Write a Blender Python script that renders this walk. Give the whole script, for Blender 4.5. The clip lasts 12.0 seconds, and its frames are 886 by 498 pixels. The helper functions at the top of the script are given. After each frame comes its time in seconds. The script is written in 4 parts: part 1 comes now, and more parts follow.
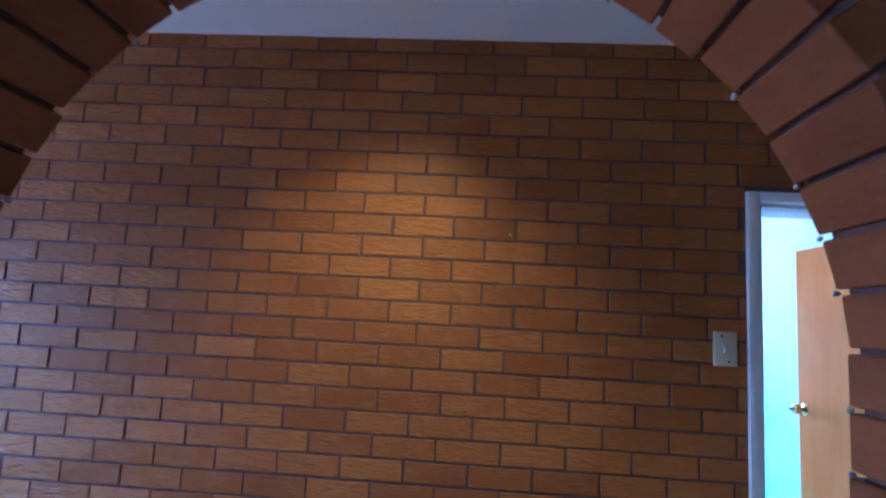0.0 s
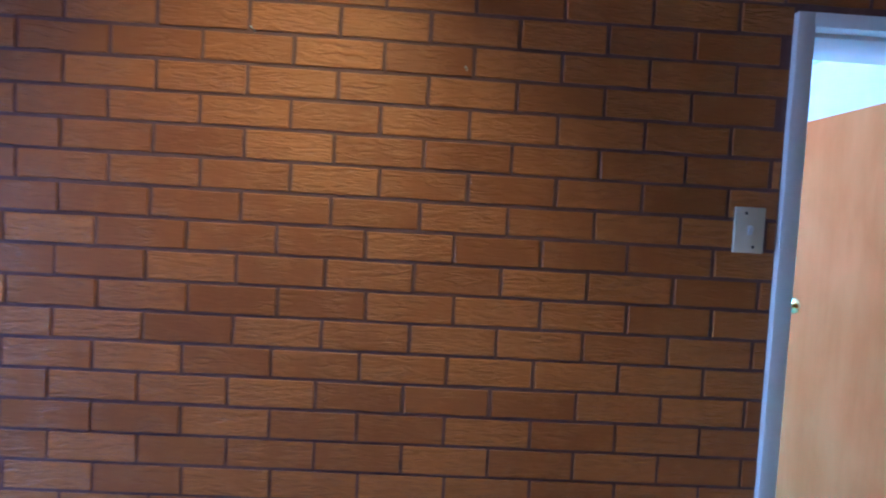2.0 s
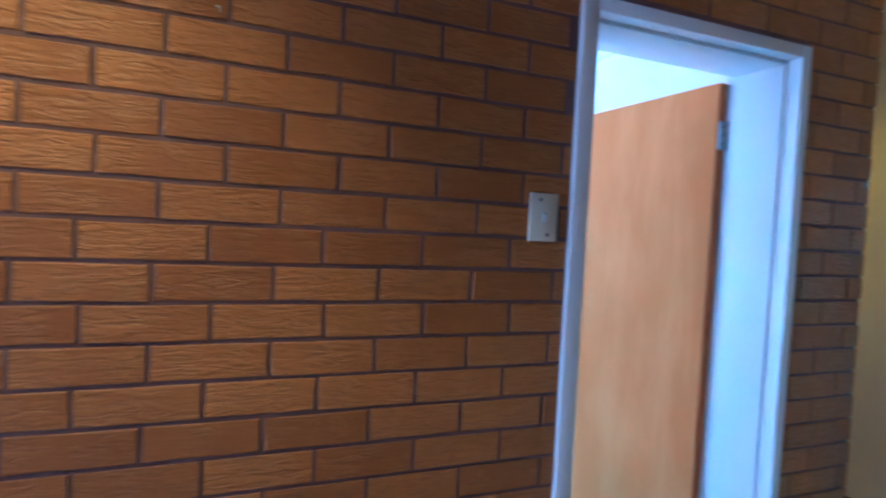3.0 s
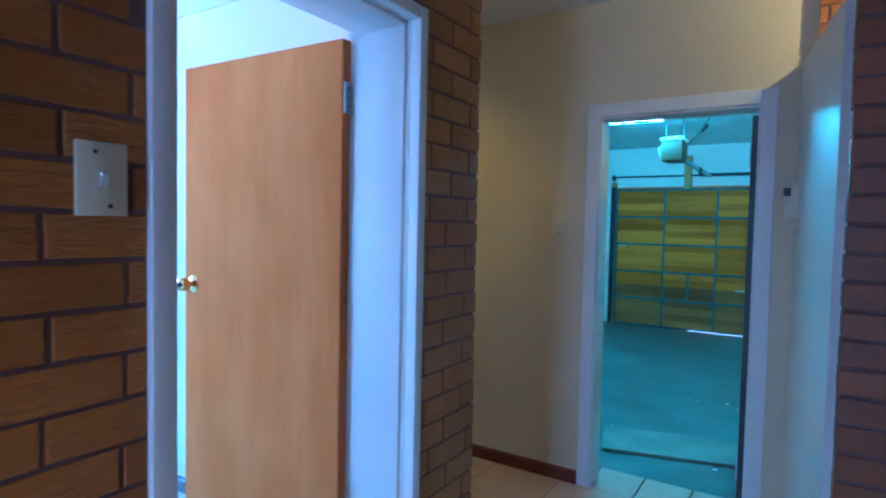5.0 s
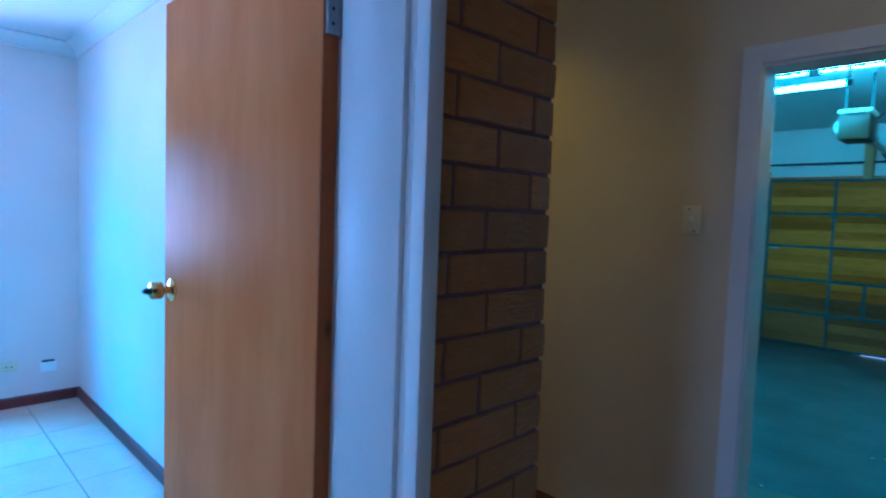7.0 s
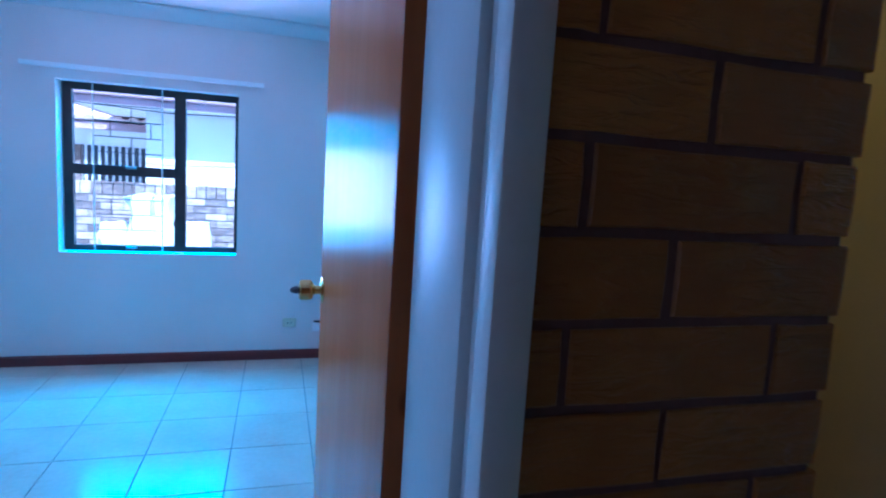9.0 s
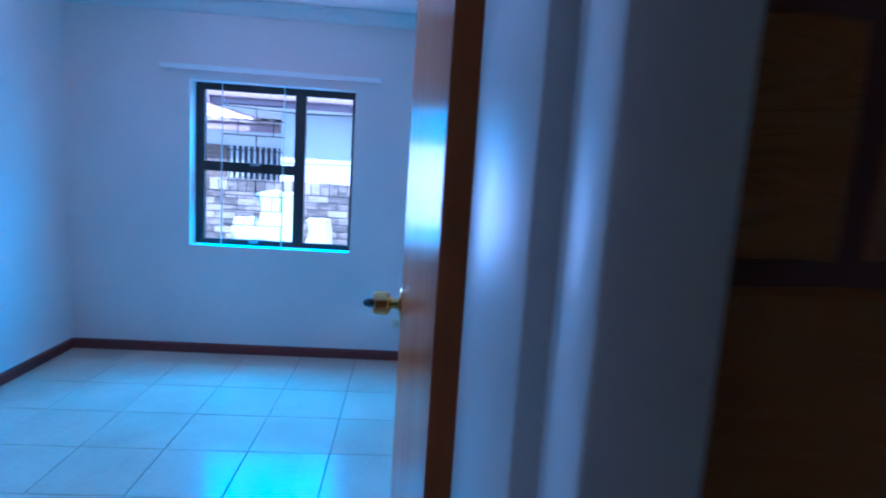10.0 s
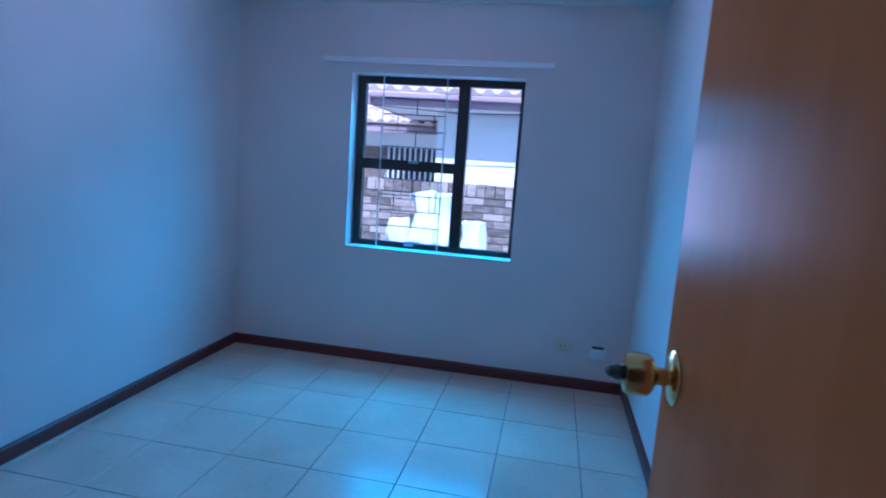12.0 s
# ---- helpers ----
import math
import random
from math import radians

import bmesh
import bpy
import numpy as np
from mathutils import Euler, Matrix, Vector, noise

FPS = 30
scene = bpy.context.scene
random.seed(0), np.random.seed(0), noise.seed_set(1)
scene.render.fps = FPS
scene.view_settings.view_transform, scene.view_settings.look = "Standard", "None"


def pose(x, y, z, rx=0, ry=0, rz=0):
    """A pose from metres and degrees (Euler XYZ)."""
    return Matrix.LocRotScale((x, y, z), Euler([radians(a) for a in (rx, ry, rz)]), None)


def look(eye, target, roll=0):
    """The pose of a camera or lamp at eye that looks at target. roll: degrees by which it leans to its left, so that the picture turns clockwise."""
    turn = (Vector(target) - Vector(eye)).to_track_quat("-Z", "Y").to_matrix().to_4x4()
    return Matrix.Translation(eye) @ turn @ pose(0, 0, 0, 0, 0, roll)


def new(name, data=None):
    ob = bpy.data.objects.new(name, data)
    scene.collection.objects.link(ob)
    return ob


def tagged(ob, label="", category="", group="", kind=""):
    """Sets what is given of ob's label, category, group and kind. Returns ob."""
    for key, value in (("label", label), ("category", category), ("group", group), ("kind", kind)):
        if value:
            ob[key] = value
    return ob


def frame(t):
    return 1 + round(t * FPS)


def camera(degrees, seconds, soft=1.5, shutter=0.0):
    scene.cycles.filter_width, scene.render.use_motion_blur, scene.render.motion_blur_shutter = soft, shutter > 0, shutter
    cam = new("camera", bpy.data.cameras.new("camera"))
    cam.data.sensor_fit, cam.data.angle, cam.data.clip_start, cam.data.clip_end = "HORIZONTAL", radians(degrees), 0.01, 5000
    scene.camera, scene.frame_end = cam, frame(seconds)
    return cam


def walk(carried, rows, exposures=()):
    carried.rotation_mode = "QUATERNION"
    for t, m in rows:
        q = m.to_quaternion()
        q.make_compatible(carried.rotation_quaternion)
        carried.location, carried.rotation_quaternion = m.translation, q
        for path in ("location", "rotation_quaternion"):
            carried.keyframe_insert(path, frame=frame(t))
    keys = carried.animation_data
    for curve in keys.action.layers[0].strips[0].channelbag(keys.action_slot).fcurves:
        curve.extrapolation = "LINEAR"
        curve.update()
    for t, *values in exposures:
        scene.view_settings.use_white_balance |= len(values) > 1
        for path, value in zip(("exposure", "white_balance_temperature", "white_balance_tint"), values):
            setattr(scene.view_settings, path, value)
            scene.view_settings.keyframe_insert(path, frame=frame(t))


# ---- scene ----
cam = camera(76.4, 12.0, soft=2.0, shutter=0.4)
PATH = [
    (0, (0.207, -2.128, 1.587), (0.084, -0.147, 1.829), 3.1),
    (0.5, (0.206, -1.980, 1.541), (0.098, 0.013, 1.676), 3.2),
    (1, (0.205, -1.826, 1.512), (0.109, 0.171, 1.528), 3.2),
    (1.5, (0.197, -1.663, 1.503), (0.147, 0.335, 1.438), 3.2),
    (2, (0.242, -1.502, 1.507), (0.311, 0.495, 1.410), 3.2),
    (2.5, (0.300, -1.361, 1.506), (0.625, 0.610, 1.402), 3.2),
    (3, (0.335, -1.258, 1.495), (1.085, 0.591, 1.413), 2.9),
    (3.5, (0.337, -1.170, 1.490), (1.548, 0.420, 1.421), 2.5),
    (3.7, (0.353, -1.149, 1.491), (1.678, 0.348, 1.413), 2.7),
    (5.3, (0.734, -0.949, 1.464), (2.438, 0.094, 1.372), 1.1),
    (5.5, (0.812, -0.909, 1.466), (2.521, 0.125, 1.371), 1.2),
    (6, (0.998, -0.842, 1.457), (2.705, 0.195, 1.355), 1.1),
    (6.5, (1.198, -0.792, 1.461), (2.811, 0.387, 1.356), 1.4),
    (7, (1.359, -0.729, 1.462), (2.769, 0.684, 1.341), 2.0),
    (7.2, (1.428, -0.708, 1.452), (2.771, 0.77, 1.329), 2.3),
    (8.8, (1.829, -0.481, 1.513), (2.477, 1.396, 1.274), 3.3),
    (9, (1.852, -0.437, 1.514), (2.419, 1.465, 1.269), 3.5),
    (9.5, (1.926, -0.32, 1.504), (2.298, 1.628, 1.247), 3.6),
    (10, (1.968, -0.166, 1.5), (2.108, 1.81, 1.228), 3.7),
    (10.5, (1.929, -0.024, 1.48), (1.873, 1.956, 1.198), 3.8),
    (11, (1.868, 0.09, 1.467), (1.715, 2.064, 1.182), 4.0),
    (11.5, (1.824, 0.21, 1.451), (1.584, 2.175, 1.164), 4.0),
    (12, (1.803, 0.318, 1.45), (1.437, 2.263, 1.158), 4.0),
]
walk(cam, [(t, look(eye, target, roll)) for t, eye, target, roll in PATH],
     exposures=[(0, 3.4, 4000, 11), (2.5, 3.7, 4000, 11), (3.7, 3.75, 4000, 11), (5.5, 3.08, 4000, 12), (7, 2.40, 4000, 13),
                (8.8, 1.78, 4000, 14), (9.5, 1.55, 4000, 15), (10.5, 1.15, 4150, 18), (12, 0.72, 4400, 21)])

# ---- world, sun, lights ----
world = bpy.data.worlds.new("sky")
scene.world = world
world.use_nodes = True
wn = world.node_tree.nodes
sky = wn.new("ShaderNodeTexSky")
sky.sky_type, sky.sun_disc = "NISHITA", False
sky.sun_elevation, sky.sun_rotation = radians(50), radians(162)
wn["Background"].inputs[1].default_value = 0.15
world.node_tree.links.new(sky.outputs[0], wn["Background"].inputs[0])


def lamp(name, kind, m, energy, color, **more):
    data = bpy.data.lights.new(name, kind)
    data.energy, data.color = energy, color
    for key, value in more.items():
        if key == "size":
            data.size = value
        elif key == "size_y":
            data.shape, data.size_y = "RECTANGLE", value
        elif key == "angle":
            data.angle = value
        elif key == "spot":
            data.spot_size, data.spot_blend = value
        elif key == "spread":
            data.spread = value
        elif key == "soft":
            data.shadow_soft_size = value
    ob = new(name, data)
    ob.matrix_world = m
    return ob


lamp("sun", "SUN", look((0, 0, 0), (-0.20, 0.61, -0.77)), 5.0, (1.0, 0.99, 0.96), angle=radians(0.5))
WARM = (1.0, 0.66, 0.15)
# daylight through the bedroom window and the window at the far end of the hall, plus a fill lamp added in the living
# room behind the arch
# added area lamps stand in for the strip of open sky over the neighbouring roof, the sky in the window opening and, as
# a pink fill, the light thrown up by the sunlit yard
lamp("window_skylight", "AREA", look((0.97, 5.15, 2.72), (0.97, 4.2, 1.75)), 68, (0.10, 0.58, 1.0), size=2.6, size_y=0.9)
lamp("window_daylight", "AREA", look((0.97, 4.15, 1.43), (0.97, 2.15, 1.0)), 5.4, (0.05, 0.63, 1.0), size=1.04, size_y=1.06, spread=radians(160))
lamp("window_sunlit_yard", "AREA", look((0.97, 4.05, 1.40), (0.97, 3.05, 2.1)), 4.4, (1.0, 0.74, 0.86), size=1.04, size_y=0.72, spread=radians(112))
lamp("hall_daylight", "AREA", look((-3.15, -0.6, 1.4), (-0.6, -0.2, -0.3)), 2.3, (0.48, 0.68, 1.0), size=0.9, size_y=1.1, spread=radians(100))
# unseen fill lamp that brightens the arch from the living room
lamp("living_daylight", "AREA", look((-2.9, -3.6, 1.4), (0.0, -2.2, 1.3)), 0.35, (0.7, 0.85, 1.0), size=1.2, size_y=1.1)
lamp("downlight_beam", "SPOT", look((-0.12, -0.72, 2.63), (-0.12, 0.0, 0.55)), 5.3, WARM, spot=(radians(92), 1.0), soft=0.03)
lamp("downlight_beam_recess", "SPOT", look((3.15, 1.3, 2.62), (3.5, 0.7, 0.0)), 2.4, (1.0, 0.58, 0.05), spot=(radians(112), 0.9), soft=0.03)
lamp("downlight_beam_passage", "SPOT", look((3.2, -1.6, 2.62), (3.72, -0.95, 2.2)), 3.2, WARM, spot=(radians(112), 0.5), soft=0.03)
lamp("tube_glow", "AREA", look((6.4, 0.78, 2.50), (6.4, 0.78, 0.0)), 1.9, (0.20, 0.90, 0.86), size=0.036, size_y=1.2)

# ---- materials ----


def nodes_of(name):
    m = bpy.data.materials.new(name)
    m.use_nodes = True
    nt = m.node_tree
    return m, nt, nt.nodes["Principled BSDF"]


def noisy(name, dark, light, scale=6.0, rough=0.6, rough_var=0.1, bump=0.1, fine=60.0, stretch=(1, 1, 1), metal=0.0,
          by_object=0.0, coat=0.0, bump_dist=0.003, spec=0.5, world_space=True):
    """Two scales of variation: blotches between two colours and fine grain in the relief."""
    m, nt, b = nodes_of(name)
    n, link = nt.nodes, nt.links.new
    co = n.new("ShaderNodeTexCoord")
    mp = n.new("ShaderNodeMapping")
    mp.inputs["Scale"].default_value = stretch
    if world_space:
        geo = n.new("ShaderNodeNewGeometry")
        link(geo.outputs["Position"], mp.inputs[0])
    else:
        link(co.outputs["Object"], mp.inputs[0])
    big = n.new("ShaderNodeTexNoise")
    big.inputs["Scale"].default_value, big.inputs["Detail"].default_value = scale, 5
    small = n.new("ShaderNodeTexNoise")
    small.inputs["Scale"].default_value, small.inputs["Detail"].default_value = fine, 4
    link(mp.outputs[0], big.inputs["Vector"])
    link(mp.outputs[0], small.inputs["Vector"])
    mixf = n.new("ShaderNodeMath")
    mixf.operation = "MULTIPLY_ADD"
    link(small.outputs[0], mixf.inputs[0])
    mixf.inputs[1].default_value = 0.35
    link(big.outputs[0], mixf.inputs[2])
    fac = mixf.outputs[0]
    if by_object:
        info = n.new("ShaderNodeObjectInfo")
        isl = n.new("ShaderNodeNewGeometry")
        add = n.new("ShaderNodeMath")
        add.operation = "ADD"
        link(info.outputs["Random"], add.inputs[0])
        link(isl.outputs["Random Per Island"], add.inputs[1])
        fr = n.new("ShaderNodeMath")
        fr.operation = "FRACT"
        link(add.outputs[0], fr.inputs[0])
        ma = n.new("ShaderNodeMath")
        ma.operation = "MULTIPLY_ADD"
        link(fr.outputs[0], ma.inputs[0])
        ma.inputs[1].default_value = by_object
        link(fac, ma.inputs[2])
        sub = n.new("ShaderNodeMath")
        sub.operation = "SUBTRACT"
        link(ma.outputs[0], sub.inputs[0])
        sub.inputs[1].default_value = by_object / 2
        fac = sub.outputs[0]
    ramp = n.new("ShaderNodeValToRGB")
    ramp.color_ramp.elements[0].position, ramp.color_ramp.elements[1].position = 0.38, 0.95
    ramp.color_ramp.elements[0].color, ramp.color_ramp.elements[1].color = (*dark, 1), (*light, 1)
    link(fac, ramp.inputs[0])
    link(ramp.outputs[0], b.inputs["Base Color"])
    rr = n.new("ShaderNodeMapRange")
    rr.inputs["To Min"].default_value, rr.inputs["To Max"].default_value = rough - rough_var, rough + rough_var
    link(big.outputs[0], rr.inputs[0])
    link(rr.outputs[0], b.inputs["Roughness"])
    bp = n.new("ShaderNodeBump")
    bp.inputs["Strength"].default_value, bp.inputs["Distance"].default_value = bump, bump_dist
    link(small.outputs[0], bp.inputs["Height"])
    link(bp.outputs[0], b.inputs["Normal"])
    b.inputs["Metallic"].default_value, b.inputs["Coat Weight"].default_value = metal, coat
    b.inputs["Specular IOR Level"].default_value = spec
    return m


def glowing(name, color, strength):
    m, nt, b = nodes_of(name)
    b.inputs["Emission Color"].default_value, b.inputs["Emission Strength"].default_value = (*color, 1), strength
    b.inputs["Base Color"].default_value = (*color, 1)
    return m


def glass(name):
    m, nt, b = nodes_of(name)
    b.inputs["Transmission Weight"].default_value, b.inputs["Roughness"].default_value, b.inputs["IOR"].default_value = 1.0, 0.0, 1.05
    return m


def torn_brick(name, dark, light):
    """Lacquered facing brick: wavy torn ridges along each brick, stronger on some than on others."""
    m, nt, b = nodes_of(name)
    n, link = nt.nodes, nt.links.new

    def node(kind, **values):
        made = n.new(kind)
        for key, value in values.items():
            made.inputs[key.replace("_", " ")].default_value = value
        return made

    def calc(op, a, c, d=None):
        made = n.new("ShaderNodeMath")
        made.operation = op
        for k, v in enumerate((a, c, d)):
            if v is None:
                continue
            if isinstance(v, (int, float)):
                made.inputs[k].default_value = v
            else:
                link(v, made.inputs[k])
        return made.outputs[0]

    geo = n.new("ShaderNodeNewGeometry")
    info = n.new("ShaderNodeObjectInfo")
    rnd = calc("FRACT", calc("ADD", info.outputs["Random"], geo.outputs["Random Per Island"]), 0.0)
    shift = n.new("ShaderNodeCombineXYZ")
    link(calc("MULTIPLY", rnd, 37.0), shift.inputs[0])
    link(calc("MULTIPLY", rnd, 91.0), shift.inputs[2])
    place = n.new("ShaderNodeVectorMath")
    place.operation = "ADD"
    link(geo.outputs["Position"], place.inputs[0])
    link(shift.outputs[0], place.inputs[1])
    flat = node("ShaderNodeMapping", Scale=(1.0, 1.0, 5.5))
    link(place.outputs[0], flat.inputs[0])
    tear = node("ShaderNodeTexNoise", Scale=17.0, Detail=3.0, Roughness=0.55, Distortion=0.9)
    link(flat.outputs[0], tear.inputs["Vector"])
    patch = node("ShaderNodeTexNoise", Scale=11.0, Detail=2.0)
    link(place.outputs[0], patch.inputs["Vector"])
    grit = node("ShaderNodeTexNoise", Scale=260.0, Detail=2.0)
    link(place.outputs[0], grit.inputs["Vector"])
    stain = node("ShaderNodeTexNoise", Scale=2.2, Detail=4.0)
    link(geo.outputs["Position"], stain.inputs["Vector"])
    mask = node("ShaderNodeMapRange", From_Min=0.34, From_Max=0.66, To_Min=0.15, To_Max=1.0)
    link(calc("MULTIPLY_ADD", calc("SUBTRACT", rnd, 0.5), 0.22, patch.outputs[0]), mask.inputs[0])
    edge = node("ShaderNodeMapRange", From_Min=0.36, From_Max=0.60)
    link(tear.outputs[0], edge.inputs[0])
    relief = calc("MULTIPLY", edge.outputs[0], mask.outputs[0])
    bump = node("ShaderNodeBump", Strength=1.0, Distance=0.0034)
    link(calc("MULTIPLY_ADD", grit.outputs[0], 0.10, relief), bump.inputs["Height"])
    link(bump.outputs[0], b.inputs["Normal"])
    tone = calc("MULTIPLY_ADD", rnd, 0.34, calc("MULTIPLY_ADD", stain.outputs[0], 0.7, calc("MULTIPLY_ADD", relief, 0.28, calc("MULTIPLY", grit.outputs[0], 0.12))))
    ramp = n.new("ShaderNodeValToRGB")
    ramp.color_ramp.elements[0].position, ramp.color_ramp.elements[1].position = 0.36, 1.0
    ramp.color_ramp.elements[0].color, ramp.color_ramp.elements[1].color = (*dark, 1), (*light, 1)
    link(tone, ramp.inputs[0])
    link(ramp.outputs[0], b.inputs["Base Color"])
    gloss = node("ShaderNodeMapRange", To_Min=0.36, To_Max=0.52)
    link(patch.outputs[0], gloss.inputs[0])
    link(gloss.outputs[0], b.inputs["Roughness"])
    return m


BRICK = torn_brick("lacquered_brick", (0.27, 0.090, 0.014), (0.48, 0.184, 0.029))
ARCH_BRICK = noisy("arch_brick", (0.17, 0.046, 0.012), (0.29, 0.088, 0.022), 5, 0.5, 0.1, 0.4, 40, (1, 1, 3), by_object=0.3, bump_dist=0.004)
MORTAR = noisy("dark_mortar", (0.115, 0.056, 0.05), (0.21, 0.115, 0.10), 9, 0.9, 0.05, 0.5, 90)
PLASTER = noisy("white_plaster", (0.75, 0.665, 0.625), (0.87, 0.785, 0.74), 1.3, 0.75, 0.08, 0.12, 120, bump_dist=0.002)
CREAM = noisy("cream_plaster", (0.58, 0.50, 0.33), (0.72, 0.63, 0.44), 1.3, 0.7, 0.08, 0.15, 120, bump_dist=0.002)
CEILING = noisy("ceiling_paint", (0.72, 0.72, 0.70), (0.82, 0.82, 0.80), 0.8, 0.8, 0.05, 0.08, 90, bump_dist=0.001)
FRAME = noisy("enamel_door_frame", (0.70, 0.70, 0.69), (0.80, 0.80, 0.79), 2.0, 0.42, 0.07, 0.3, 70, bump_dist=0.0012, spec=0.25)
SKIRTING = noisy("dark_red_skirting", (0.09, 0.018, 0.016), (0.16, 0.036, 0.03), 6, 0.4, 0.1, 0.15, 80, (0.3, 1, 4))
TILE = noisy("cream_floor_tile", (0.62, 0.45, 0.34), (0.80, 0.62, 0.48), 2.4, 0.17, 0.04, 0.05, 35, by_object=0.12, bump_dist=0.001, spec=1.0)
GROUT = noisy("grey_grout", (0.17, 0.16, 0.15), (0.28, 0.26, 0.24), 8, 0.9, 0.05, 0.3, 120)
CONCRETE = noisy("garage_concrete", (0.022, 0.028, 0.024), (0.16, 0.17, 0.16), 2.3, 0.42, 0.12, 0.2, 50, bump_dist=0.002)
BLACK = noisy("black_steel", (0.015, 0.015, 0.017), (0.04, 0.04, 0.042), 8, 0.45, 0.1, 0.1, 60)
BRONZE = noisy("bronze_window_frame", (0.022, 0.016, 0.014), (0.05, 0.036, 0.03), 8, 0.4, 0.08, 0.08, 60)
STEEL = noisy("galvanised_steel", (0.35, 0.36, 0.36), (0.55, 0.56, 0.56), 8, 0.4, 0.1, 0.1, 60, metal=0.85)
GALV = noisy("dull_galvanised_bar", (0.05, 0.062, 0.068), (0.10, 0.12, 0.13), 8, 0.55, 0.1, 0.1, 60, metal=0.2)
BRASS = noisy("polished_brass", (0.55, 0.36, 0.12), (0.80, 0.58, 0.25), 12, 0.16, 0.06, 0.04, 90, metal=1.0)
DARK_STEEL = noisy("dark_steel", (0.10, 0.11, 0.13), (0.20, 0.21, 0.24), 12, 0.3, 0.08, 0.05, 90, metal=0.8)
IVORY = noisy("ivory_plastic", (0.66, 0.60, 0.42), (0.78, 0.72, 0.54), 4, 0.42, 0.05, 0.05, 90)
WHITE_PLASTIC = noisy("white_plastic", (0.68, 0.68, 0.66), (0.80, 0.80, 0.78), 4, 0.4, 0.05, 0.05, 90)
BRIGHT_PLASTIC = noisy("bright_white_plastic", (0.86, 0.86, 0.85), (0.92, 0.92, 0.91), 4, 0.35, 0.05, 0.05, 90)
RUBBER = noisy("dark_rubber", (0.012, 0.012, 0.012), (0.03, 0.03, 0.03), 8, 0.8, 0.05, 0.1, 60)
GLASS = glass("window_glass")
TUBE = glowing("fluorescent_tube", (0.30, 0.92, 0.92), 12.0)
BULB = glowing("downlight_bulb", (1.0, 0.66, 0.32), 6.0)


def wood(name, dark, light, axis=2, rough=0.3, ring=9.0, contrast=1.0, coat=0.25, mottle=0.0, ior=1.1, by_piece=0.0):
    """Veneer or board: stretched grain with slow wave figure along one axis."""
    m, nt, b = nodes_of(name)
    n, link = nt.nodes, nt.links.new
    geo = n.new("ShaderNodeNewGeometry")
    mp = n.new("ShaderNodeMapping")
    st = [7.0, 7.0, 7.0]
    st[axis] = 0.55
    mp.inputs["Scale"].default_value = st
    link(geo.outputs["Position"], mp.inputs[0])
    fig = n.new("ShaderNodeTexNoise")
    fig.inputs["Scale"].default_value, fig.inputs["Detail"].default_value, fig.inputs["Distortion"].default_value = 0.55, 3, 0.6
    grain = n.new("ShaderNodeTexNoise")
    grain.inputs["Scale"].default_value, grain.inputs["Detail"].default_value = ring, 6
    link(mp.outputs[0], fig.inputs["Vector"])
    link(mp.outputs[0], grain.inputs["Vector"])
    add = n.new("ShaderNodeMath")
    add.operation = "MULTIPLY_ADD"
    link(grain.outputs[0], add.inputs[0])
    add.inputs[1].default_value = 0.5 * contrast
    cloud = n.new("ShaderNodeTexNoise")
    cloud.inputs["Scale"].default_value, cloud.inputs["Detail"].default_value, cloud.inputs["Distortion"].default_value = 5.0, 4, 0.4
    tall = n.new("ShaderNodeMapping")
    tall.inputs["Scale"].default_value = [0.4 if k == axis else 1.0 for k in range(3)]
    link(geo.outputs["Position"], tall.inputs[0])
    link(tall.outputs[0], cloud.inputs["Vector"])
    blend = n.new("ShaderNodeMix")
    blend.inputs["Factor"].default_value = mottle
    link(fig.outputs[0], blend.inputs["A"])
    link(cloud.outputs[0], blend.inputs["B"])
    link(blend.outputs["Result"], add.inputs[2])
    ramp = n.new("ShaderNodeValToRGB")
    ramp.color_ramp.elements[0].position, ramp.color_ramp.elements[1].position = 0.5, 1.0
    ramp.color_ramp.elements[0].color, ramp.color_ramp.elements[1].color = (*dark, 1), (*light, 1)
    info = n.new("ShaderNodeObjectInfo")
    vary = n.new("ShaderNodeMath")
    vary.operation = "MULTIPLY_ADD"
    vary.inputs[1].default_value = by_piece
    link(info.outputs["Random"], vary.inputs[0])
    link(add.outputs[0], vary.inputs[2])
    even = n.new("ShaderNodeMath")
    even.operation = "SUBTRACT"
    even.inputs[1].default_value = by_piece / 2
    link(vary.outputs[0], even.inputs[0])
    link(even.outputs[0], ramp.inputs[0])
    knots = n.new("ShaderNodeTexVoronoi")
    knots.inputs["Scale"].default_value = 5.5
    squash = n.new("ShaderNodeMapping")
    squash.inputs["Scale"].default_value = [0.45 if k == axis else 1.0 for k in range(3)]
    link(geo.outputs["Position"], squash.inputs[0])
    link(squash.outputs[0], knots.inputs["Vector"])
    speck = n.new("ShaderNodeMapRange")
    speck.inputs["From Min"].default_value, speck.inputs["From Max"].default_value = 0.025, 0.06
    speck.inputs["To Min"].default_value, speck.inputs["To Max"].default_value = 0.55, 1.0
    link(knots.outputs["Distance"], speck.inputs[0])
    dark_mix = n.new("ShaderNodeMix")
    dark_mix.data_type, dark_mix.blend_type = "RGBA", "MULTIPLY"
    dark_mix.inputs["Factor"].default_value = 1.0
    link(ramp.outputs[0], dark_mix.inputs["A"])
    link(speck.outputs[0], dark_mix.inputs["B"])
    link(dark_mix.outputs["Result"], b.inputs["Base Color"])
    bp = n.new("ShaderNodeBump")
    bp.inputs["Strength"].default_value, bp.inputs["Distance"].default_value = 0.12, 0.001
    link(grain.outputs[0], bp.inputs["Height"])
    link(bp.outputs[0], b.inputs["Normal"])
